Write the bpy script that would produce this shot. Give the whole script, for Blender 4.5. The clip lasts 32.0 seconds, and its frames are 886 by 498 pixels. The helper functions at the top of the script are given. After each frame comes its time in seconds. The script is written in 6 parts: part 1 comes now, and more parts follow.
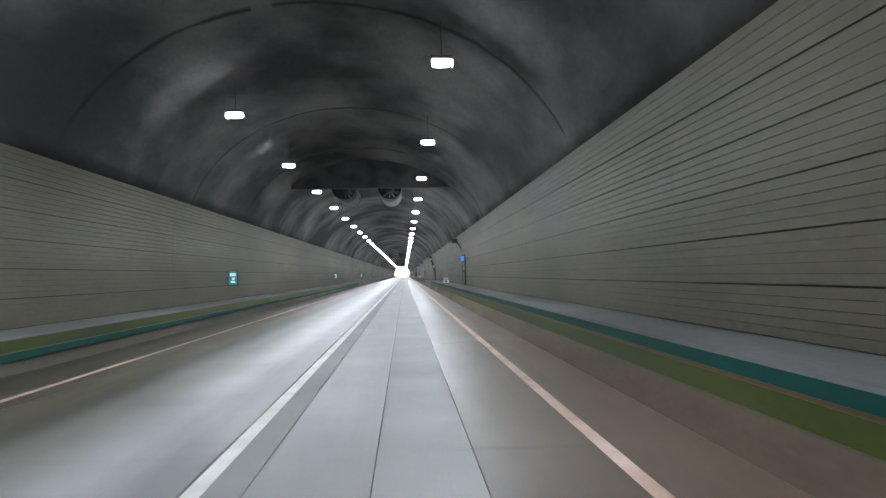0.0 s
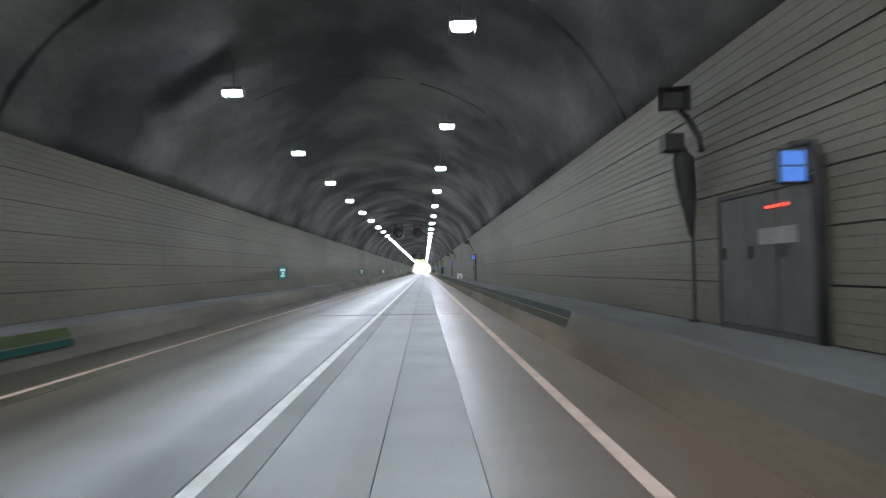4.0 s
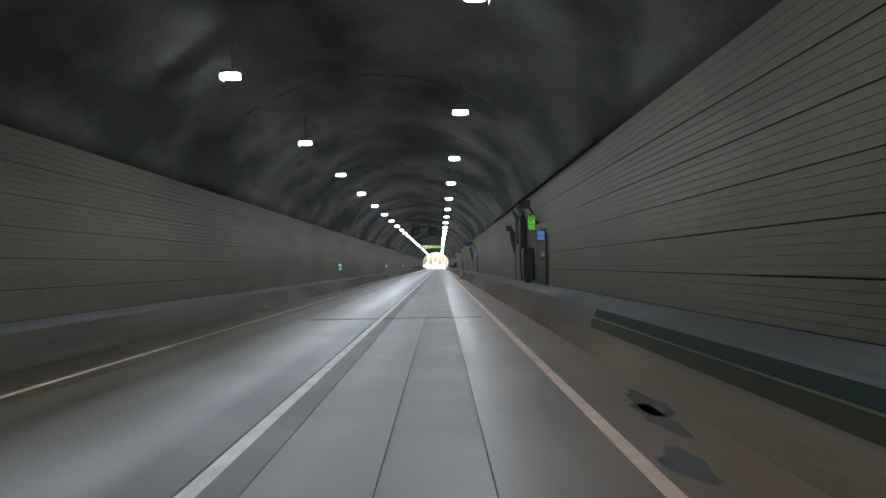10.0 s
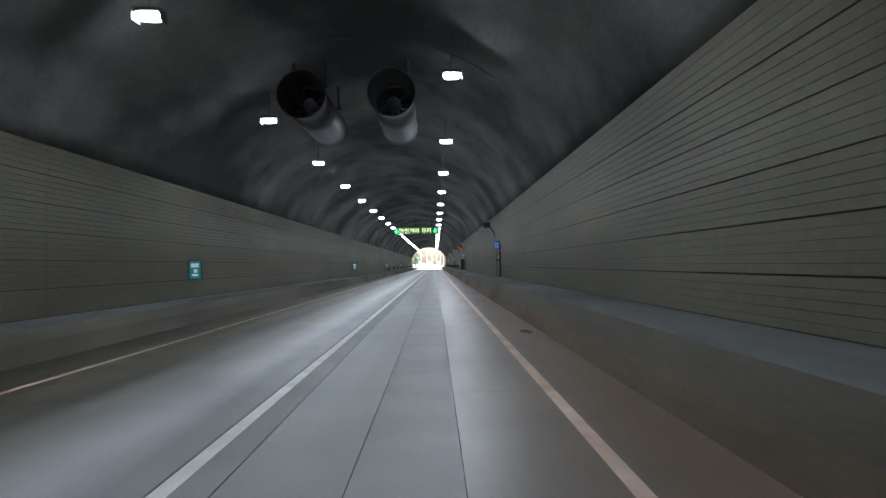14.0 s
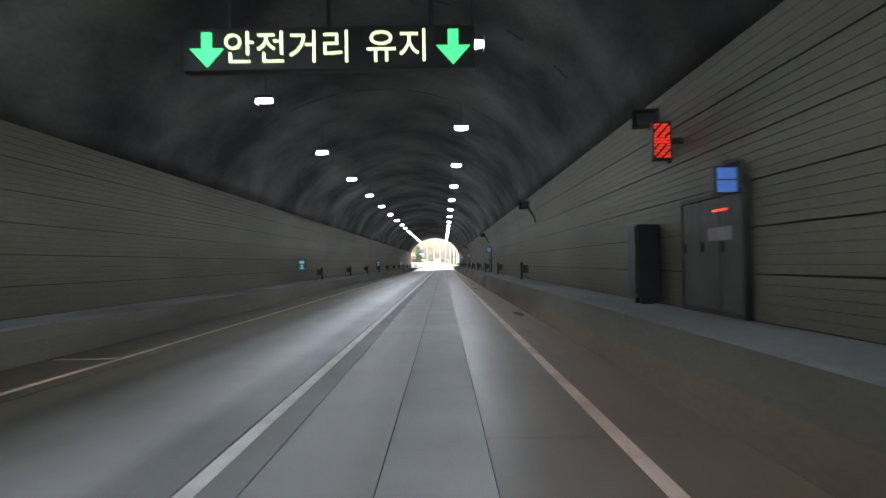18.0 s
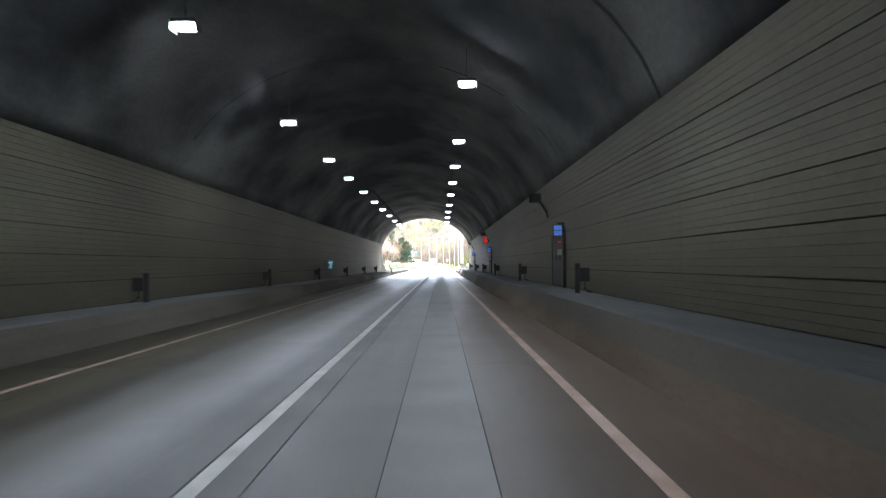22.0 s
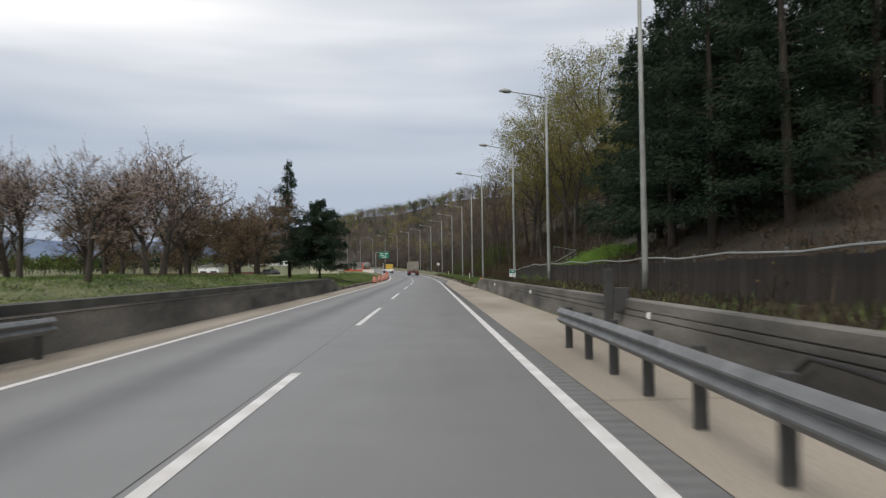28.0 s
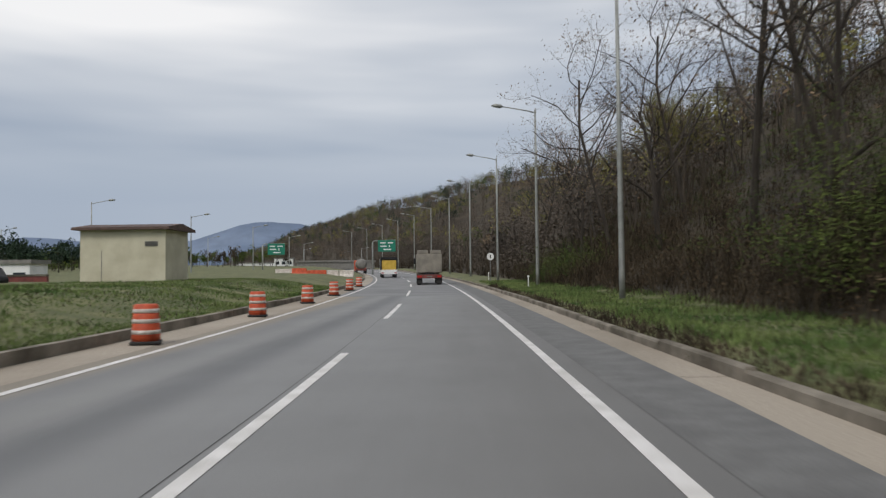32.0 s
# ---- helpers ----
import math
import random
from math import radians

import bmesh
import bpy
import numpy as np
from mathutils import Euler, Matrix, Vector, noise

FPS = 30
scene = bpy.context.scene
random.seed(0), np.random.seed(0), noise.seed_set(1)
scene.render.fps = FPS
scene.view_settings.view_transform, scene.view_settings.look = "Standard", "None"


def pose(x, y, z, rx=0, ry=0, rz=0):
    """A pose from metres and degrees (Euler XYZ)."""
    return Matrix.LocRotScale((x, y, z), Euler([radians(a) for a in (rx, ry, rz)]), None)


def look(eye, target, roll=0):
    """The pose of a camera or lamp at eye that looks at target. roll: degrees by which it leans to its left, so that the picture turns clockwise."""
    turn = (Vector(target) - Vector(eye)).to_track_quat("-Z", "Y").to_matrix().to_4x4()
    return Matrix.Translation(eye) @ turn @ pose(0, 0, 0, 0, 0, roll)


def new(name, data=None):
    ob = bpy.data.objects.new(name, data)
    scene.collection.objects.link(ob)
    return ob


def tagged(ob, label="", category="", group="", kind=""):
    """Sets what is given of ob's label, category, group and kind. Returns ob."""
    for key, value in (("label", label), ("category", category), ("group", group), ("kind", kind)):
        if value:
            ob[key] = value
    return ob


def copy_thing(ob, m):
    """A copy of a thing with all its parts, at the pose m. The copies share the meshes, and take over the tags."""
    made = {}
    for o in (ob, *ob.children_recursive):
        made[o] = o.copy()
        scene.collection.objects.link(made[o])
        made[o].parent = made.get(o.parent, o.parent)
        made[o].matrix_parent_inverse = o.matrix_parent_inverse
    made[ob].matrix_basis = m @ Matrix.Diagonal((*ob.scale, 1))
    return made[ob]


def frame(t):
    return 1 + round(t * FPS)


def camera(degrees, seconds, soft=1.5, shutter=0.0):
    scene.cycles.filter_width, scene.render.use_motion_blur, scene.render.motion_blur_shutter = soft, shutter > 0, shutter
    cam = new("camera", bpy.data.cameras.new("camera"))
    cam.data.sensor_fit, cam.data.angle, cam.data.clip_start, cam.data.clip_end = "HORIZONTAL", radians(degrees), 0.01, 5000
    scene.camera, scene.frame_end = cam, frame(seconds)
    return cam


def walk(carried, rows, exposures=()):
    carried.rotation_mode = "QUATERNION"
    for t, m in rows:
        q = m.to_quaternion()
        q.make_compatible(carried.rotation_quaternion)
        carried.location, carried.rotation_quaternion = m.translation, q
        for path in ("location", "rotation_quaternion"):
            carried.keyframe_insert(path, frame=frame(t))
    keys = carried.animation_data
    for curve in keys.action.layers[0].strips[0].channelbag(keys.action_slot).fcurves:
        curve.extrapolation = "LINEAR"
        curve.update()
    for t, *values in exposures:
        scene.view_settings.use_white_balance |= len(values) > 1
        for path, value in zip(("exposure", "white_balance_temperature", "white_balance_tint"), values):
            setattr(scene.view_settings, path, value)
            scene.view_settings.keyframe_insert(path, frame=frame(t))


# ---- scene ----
# ---- the camera and its drive ----
FOV = 62.0
EYE = 1.55
cam = camera(FOV, 32.0, soft=1.3, shutter=0.2)
# seconds, x, y, yaw, pitch, roll
PATH = [
    (0.0, -0.07, 3.50, -2.97, 1.94, 1.16),
    (0.5, -0.05, 15.46, -2.90, 1.90, 1.05),
    (1.0, -0.02, 27.20, -2.97, 1.90, 1.00),
    (1.5, 0.01, 38.63, -2.79, 1.80, 0.92),
    (2.0, 0.02, 49.84, -2.51, 1.75, 0.80),
    (2.5, 0.03, 61.09, -2.25, 1.76, 0.71),
    (3.0, 0.04, 72.56, -1.97, 1.72, 0.66),
    (3.5, 0.04, 84.27, -1.72, 1.72, 0.63),
    (5.5, 0.18, 129.53, -0.67, 1.57, 1.35),
    (6.0, 0.18, 141.06, -0.82, 1.65, 1.38),
    (6.5, 0.20, 152.17, -0.87, 1.57, 1.26),
    (7.0, 0.22, 163.00, -0.92, 1.52, 1.16),
    (7.5, 0.22, 173.71, -0.89, 1.48, 1.14),
    (8.0, 0.21, 184.42, -0.76, 1.43, 1.15),
    (8.5, 0.18, 195.20, -0.58, 1.37, 1.18),
    (9.0, 0.15, 206.13, -0.44, 1.39, 1.19),
    (9.5, 0.14, 216.73, -0.31, 1.30, 1.10),
    (10.0, 0.14, 227.04, -0.22, 1.26, 1.02),
    (10.5, 0.14, 237.56, -0.16, 1.20, 0.94),
    (11.0, 0.15, 248.15, -0.08, 1.21, 0.90),
    (11.5, 0.16, 258.40, -0.06, 1.10, 0.90),
    (12.0, 0.18, 268.78, -0.16, 1.12, 0.90),
    (12.5, 0.20, 279.64, -0.18, 1.10, 0.97),
    (13.0, 0.24, 290.56, -0.28, 1.16, 1.12),
    (13.5, 0.29, 301.14, -0.41, 1.15, 1.22),
    (14.0, 0.32, 311.43, -0.60, 1.20, 1.31),
    (14.5, 0.35, 321.58, -0.47, 1.12, 1.48),
    (16.5, 0.20, 362.69, -0.17, 1.08, 0.77),
    (17.0, 0.19, 372.88, -0.13, 1.01, 0.78),
    (17.5, 0.18, 383.45, -0.01, 1.10, 0.84),
    (18.0, 0.15, 393.97, 0.04, 1.09, 0.86),
    (18.5, 0.11, 404.40, 0.10, 1.06, 0.93),
    (19.0, 0.09, 414.94, 0.11, 1.12, 1.02),
    (19.5, 0.13, 425.84, 0.43, 1.14, 0.97),
    (20.0, 0.16, 436.72, 0.44, 1.11, 0.89),
    (20.5, 0.16, 447.34, 0.08, 1.06, 0.79),
    (21.0, 0.16, 458.29, -0.18, 1.11, 0.69),
    (21.5, 0.15, 469.17, -0.07, 1.24, 0.59),
    (22.0, 0.11, 479.10, -0.17, 1.15, 0.55),
    (22.5, 0.07, 489.89, -0.15, 1.16, 0.55),
    (23.0, 0.02, 501.83, -0.12, 1.37, 0.57),
    (23.5, 0.01, 513.29, 0.07, 1.45, 0.47),
    (24.0, -0.03, 524.00, 0.11, 1.42, 0.46),
    (24.5, -0.07, 534.83, -0.03, 1.53, 0.56),
    (25.0, -0.08, 546.06, -0.54, 1.76, 0.54),
    (25.5, -0.05, 556.48, -0.97, 1.75, 0.55),
    (27.5, 0.38, 606.94, -1.03, 1.62, 0.90),
    (28.0, 0.42, 619.76, -1.17, 1.68, 0.82),
    (28.5, 0.48, 632.35, -1.34, 1.86, 0.67),
    (29.0, 0.54, 645.05, -1.55, 2.00, 0.51),
    (29.5, 0.59, 658.10, -1.30, 1.89, 0.79),
    (30.0, 0.62, 670.97, -1.06, 1.65, 0.80),
    (30.5, 0.60, 683.54, -0.74, 1.65, 0.73),
    (31.0, 0.48, 696.09, -0.40, 1.74, 0.50),
    (31.5, 0.34, 708.71, 0.31, 2.09, 0.21),
    (32.0, 0.30, 721.30, 1.55, 1.91, 0.67),
]
STOPS = [(0.0, 5.07, 6550, 10), (3.5, 4.97, 6450, 10), (6.0, 4.77, 6000, 9), (8.0, 4.47, 6550, 9), (12.0, 4.27, 6350, 9), (13.0, 4.32, 6050, 9), (14.0, 4.27, 6300, 9), (17.0, 4.24, 6650, 8), (19.0, 3.95, 6350, 13), (20.0, 4.1, 6500, 11), (22.0, 4.15, 6250, 11), (23.0, 4.8, 6050, 12), (24.0, 5.15, 6000, 12), (25.0, 3.8, 6000, 12), (25.5, 3.15, 6050, 12), (26.2, 1.8, 6300, 11), (27.0, 0.1, 6600, 11), (27.5, 0.1, 6600, 11), (28.3, 0.17, 6650, 11), (29.0, 0.33, 6800, 11), (30.0, 0.31, 6700, 11), (31.0, 0.07, 6600, 11), (32.0, -0.08, 6550, 11)]
walk(cam, [(t, pose(x, y, EYE, 90 + pitch, roll, yaw)) for t, x, y, yaw, pitch, roll in PATH], STOPS)

# ---- plan: the road runs along y; past BEND it curves to the left, past TIGHTER more closely, and climbs a little ----
TUNNEL_START, PORTAL, BEND, TIGHTER, CLIMB = -30.0, 580.7, 708.0, 792.0, 705.0
WIDE, CLOSE = 1150.0, 620.0
MIDDLE, HALF, CROWN = -2.0, 6.15, 7.85
WALL_RIGHT, WALL_LEFT = MIDDLE + HALF, MIDDLE - HALF
LANE_MARK, EDGE_RIGHT, EDGE_LEFT = -1.62, 1.66, -5.35
BENCH = {1: (2.65, 2.94, 0.75), -1: (-6.65, -6.86, 0.60)}
TOP = {1: 4.33, -1: 4.29}


def road(s, lat, z=0.0):
    """A place on the road: metres along, metres to the right, height."""
    z += 6.5e-5 * max(0.0, min(s, 900.0) - CLIMB) ** 2 + 0.0254 * 0.6 * max(0.0, s - 900.0)
    if s <= BEND:
        return Vector((lat, s, z))
    a = (min(s, TIGHTER) - BEND) / WIDE
    x, y = -(1 - math.cos(a)) * WIDE, BEND + math.sin(a) * WIDE
    if s > TIGHTER:
        b = a + (s - TIGHTER) / CLOSE
        x, y = x - (math.cos(a) - math.cos(b)) * CLOSE, y + (math.sin(b) - math.sin(a)) * CLOSE
        a = b
    return Vector((x + lat * math.cos(a), y + lat * math.sin(a), z))


def smooth(a, b, x):
    t = min(1.0, max(0.0, (x - a) / (b - a)))
    return t * t * (3 - 2 * t)


def bearing(s):
    return math.degrees(max(0.0, min(s, TIGHTER) - BEND) / WIDE + max(0.0, s - TIGHTER) / CLOSE)


def on_road(s, lat, z=0.0, turn=0.0):
    p = road(s, lat, z)
    return pose(p.x, p.y, p.z, 0, 0, bearing(s) + turn)


# ---- light ----
SUN_UP, SUN_ROUND = radians(48), radians(200)
world = bpy.data.worlds.new("overcast_sky")
scene.world = world
world.use_nodes = True
nodes, links = world.node_tree.nodes, world.node_tree.links
nodes.clear()
w_out = nodes.new("ShaderNodeOutputWorld")
w_back = nodes.new("ShaderNodeBackground")
w_sky = nodes.new("ShaderNodeTexSky")
w_sky.sky_type, w_sky.sun_disc, w_sky.sun_elevation, w_sky.sun_rotation = "NISHITA", False, SUN_UP, SUN_ROUND
w_gain = nodes.new("ShaderNodeVectorMath")
w_gain.operation = "SCALE"
w_gain.inputs["Scale"].default_value = 0.10
links.new(w_sky.outputs["Color"], w_gain.inputs[0])
w_co = nodes.new("ShaderNodeTexCoord")
w_map = nodes.new("ShaderNodeMapping")
w_map.inputs["Scale"].default_value = (0.9, 0.9, 6.5)
w_noise = nodes.new("ShaderNodeTexNoise")
w_noise.inputs["Scale"].default_value, w_noise.inputs["Detail"].default_value, w_noise.inputs["Roughness"].default_value = 1.0, 4.0, 0.45
w_ramp = nodes.new("ShaderNodeValToRGB")
w_ramp.color_ramp.elements[0].position, w_ramp.color_ramp.elements[0].color = 0.34, (0.40, 0.46, 0.55, 1)
w_ramp.color_ramp.elements[1].position, w_ramp.color_ramp.elements[1].color = 0.61, (1.06, 1.06, 1.05, 1)
w_mid = w_ramp.color_ramp.elements.new(0.46)
w_mid.color = (0.65, 0.69, 0.74, 1)
links.new(w_co.outputs["Generated"], w_map.inputs["Vector"])
links.new(w_map.outputs["Vector"], w_noise.inputs["Vector"])
links.new(w_noise.outputs["Fac"], w_ramp.inputs["Fac"])
w_mix = nodes.new("ShaderNodeMix")
w_mix.data_type = "RGBA"
w_mix.inputs["Factor"].default_value = 0.86
links.new(w_gain.outputs["Vector"], w_mix.inputs["A"])
links.new(w_ramp.outputs["Color"], w_mix.inputs["B"])
# a blue-grey cloud bank lies low along the horizon
w_sep = nodes.new("ShaderNodeSeparateXYZ")
links.new(w_co.outputs["Generated"], w_sep.inputs["Vector"])
w_wave = nodes.new("ShaderNodeMath")
w_wave.operation, w_wave.inputs[1].default_value = "MULTIPLY_ADD", -0.16
links.new(w_noise.outputs["Fac"], w_wave.inputs[0])
links.new(w_sep.outputs["Z"], w_wave.inputs[2])
w_low = nodes.new("ShaderNodeMapRange")
w_low.interpolation_type = "SMOOTHSTEP"
w_low.inputs["From Min"].default_value, w_low.inputs["From Max"].default_value = 0.0, 0.17
w_low.inputs["To Min"].default_value, w_low.inputs["To Max"].default_value = 0.9, 0.0
links.new(w_wave.outputs["Value"], w_low.inputs["Value"])
w_bank = nodes.new("ShaderNodeMix")
w_bank.data_type = "RGBA"
w_bank.inputs["B"].default_value = (0.355, 0.43, 0.54, 1)
links.new(w_low.outputs["Result"], w_bank.inputs["Factor"])
links.new(w_mix.outputs["Result"], w_bank.inputs["A"])
links.new(w_bank.outputs["Result"], w_back.inputs["Color"])
links.new(w_back.outputs["Background"], w_out.inputs["Surface"])
sun = new("sun", bpy.data.lights.new("sun", "SUN"))
sun.data.energy, sun.data.angle, sun.data.color = 1.5, radians(25), (1.0, 0.97, 0.92)
sun.matrix_world = look((0, 0, 50), (math.sin(SUN_ROUND) * -50, math.cos(SUN_ROUND) * -50, 50 - 50 * math.tan(SUN_UP)))

# ---- materials ----


def material(name, colours, rough=0.7, metal=0.0, scale=1.0, bump=0.15, fine=30.0, stretch=(1, 1, 1), speckle=0.12, per_object=0.0, emit=None, ramp=(0.35, 0.65), spec=0.5, world_space=False):
    """A procedural surface: two colours mixed by broad noise, fine grain over it, roughness and bump that follow the grain."""
    m = bpy.data.materials.new(name)
    m.use_nodes = True
    n, l = m.node_tree.nodes, m.node_tree.links
    b = n["Principled BSDF"]
    co = n.new("ShaderNodeTexCoord")
    mp = n.new("ShaderNodeMapping")
    mp.inputs["Scale"].default_value = stretch
    where = n.new("ShaderNodeNewGeometry").outputs["Position"] if world_space else co.outputs["Object"]
    l.new(where, mp.inputs["Vector"])
    broad = n.new("ShaderNodeTexNoise")
    broad.inputs["Scale"].default_value, broad.inputs["Detail"].default_value = scale, 5.0
    grain = n.new("ShaderNodeTexNoise")
    grain.inputs["Scale"].default_value, grain.inputs["Detail"].default_value = fine, 3.0
    l.new(mp.outputs["Vector"], broad.inputs["Vector"])
    l.new(where, grain.inputs["Vector"])
    cr = n.new("ShaderNodeValToRGB")
    cr.color_ramp.elements[0].position, cr.color_ramp.elements[1].position = ramp
    cr.color_ramp.elements[0].color, cr.color_ramp.elements[1].color = (*colours[0], 1), (*colours[1], 1)
    l.new(broad.outputs["Fac"], cr.inputs["Fac"])
    hs = n.new("ShaderNodeHueSaturation")
    mr = n.new("ShaderNodeMapRange")
    mr.inputs["From Min"].default_value, mr.inputs["From Max"].default_value = 0.3, 0.7
    mr.inputs["To Min"].default_value, mr.inputs["To Max"].default_value = 1 - speckle, 1 + speckle
    l.new(grain.outputs["Fac"], mr.inputs["Value"])
    value = mr.outputs["Result"]
    if per_object:
        oi = n.new("ShaderNodeObjectInfo")
        mo = n.new("ShaderNodeMapRange")
        mo.inputs["To Min"].default_value, mo.inputs["To Max"].default_value = 1 - per_object, 1 + per_object
        l.new(oi.outputs["Random"], mo.inputs["Value"])
        mu = n.new("ShaderNodeMath")
        mu.operation = "MULTIPLY"
        l.new(mo.outputs["Result"], mu.inputs[0])
        l.new(value, mu.inputs[1])
        value = mu.outputs["Value"]
    l.new(value, hs.inputs["Value"])
    l.new(cr.outputs["Color"], hs.inputs["Color"])
    l.new(hs.outputs["Color"], b.inputs["Base Color"])
    rr = n.new("ShaderNodeMapRange")
    rr.inputs["To Min"].default_value, rr.inputs["To Max"].default_value = max(0.02, rough - 0.1), min(1.0, rough + 0.1)
    l.new(broad.outputs["Fac"], rr.inputs["Value"])
    l.new(rr.outputs["Result"], b.inputs["Roughness"])
    b.inputs["Metallic"].default_value = metal
    b.inputs["Specular IOR Level"].default_value = spec
    if bump:
        bp = n.new("ShaderNodeBump")
        bp.inputs["Strength"].default_value, bp.inputs["Distance"].default_value = bump, 0.02
        l.new(grain.outputs["Fac"], bp.inputs["Height"])
        l.new(bp.outputs["Normal"], b.inputs["Normal"])
    if emit:
        b.inputs["Emission Color"].default_value = (*emit[0], 1)
        b.inputs["Emission Strength"].default_value = emit[1]
    return m


M = {}
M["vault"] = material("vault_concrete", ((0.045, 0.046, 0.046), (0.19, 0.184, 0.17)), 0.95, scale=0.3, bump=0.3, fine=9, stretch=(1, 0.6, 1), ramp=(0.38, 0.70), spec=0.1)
M["joint"] = material("soot_joint", ((0.02, 0.02, 0.02), (0.045, 0.045, 0.045)), 0.9, spec=0.1)
M["panel"] = material("wall_panel", ((0.093, 0.082, 0.057), (0.16, 0.145, 0.105)), 0.62, scale=0.35, bump=0.08, fine=14, stretch=(1, 0.25, 1), per_object=0.015, spec=0.25, world_space=True)
M["groove"] = material("panel_groove", ((0.02, 0.02, 0.018), (0.05, 0.048, 0.042)), 0.9)
M["bench"] = material("bench_concrete", ((0.075, 0.067, 0.053), (0.155, 0.14, 0.114)), 0.9, scale=0.5, bump=0.25, fine=18, stretch=(1, 0.2, 1), spec=0.2)
M["patch"] = material("reddish_patch", ((0.13, 0.11, 0.095), (0.22, 0.195, 0.17)), 0.8, scale=1.5, spec=0.3)
M["bench_foot"] = material("dusty_kerb_face", ((0.10, 0.076, 0.055), (0.20, 0.156, 0.115)), 0.95, scale=0.5, bump=0.25, fine=18, stretch=(1, 0.2, 1), spec=0.1)
M["bench_top"] = material("walkway_concrete", ((0.075, 0.075, 0.073), (0.145, 0.145, 0.142)), 0.9, scale=0.6, bump=0.25, fine=18, stretch=(1, 0.25, 1), spec=0.2)
M["dust"] = material("dusty_shoulder", ((0.06, 0.04, 0.024), (0.12, 0.082, 0.05)), 0.95, scale=0.4, bump=0.3, fine=22, stretch=(1, 0.12, 1), spec=0.1)
M["crack"] = material("joint_sealant", ((0.03, 0.03, 0.029), (0.07, 0.068, 0.064)), 0.8)
M["paint"] = material("road_paint", ((0.55, 0.53, 0.50), (0.74, 0.72, 0.70)), 0.6, scale=2.0, bump=0.15, fine=60)
M["paint_worn"] = material("road_paint_dusty", ((0.47, 0.32, 0.245), (0.64, 0.48, 0.40)), 0.7, scale=1.5, bump=0.15, fine=60)
M["teal"] = material("teal_paint", ((0.003, 0.036, 0.03), (0.008, 0.062, 0.05)), 0.85, scale=0.6, stretch=(1, 0.2, 1), spec=0.1)
M["olive"] = material("olive_paint", ((0.028, 0.042, 0.006), (0.062, 0.074, 0.013)), 0.7, scale=0.85, stretch=(1, 0.2, 1), spec=0.1)
M["olive_faded"] = material("olive_paint_faded", ((0.035, 0.035, 0.02), (0.068, 0.065, 0.042)), 0.9, scale=0.5, stretch=(1, 0.15, 1), spec=0.1)
M["teal_faded"] = material("teal_paint_faded", ((0.02, 0.031, 0.028), (0.048, 0.06, 0.055)), 0.9, scale=0.5, stretch=(1, 0.15, 1), spec=0.1)


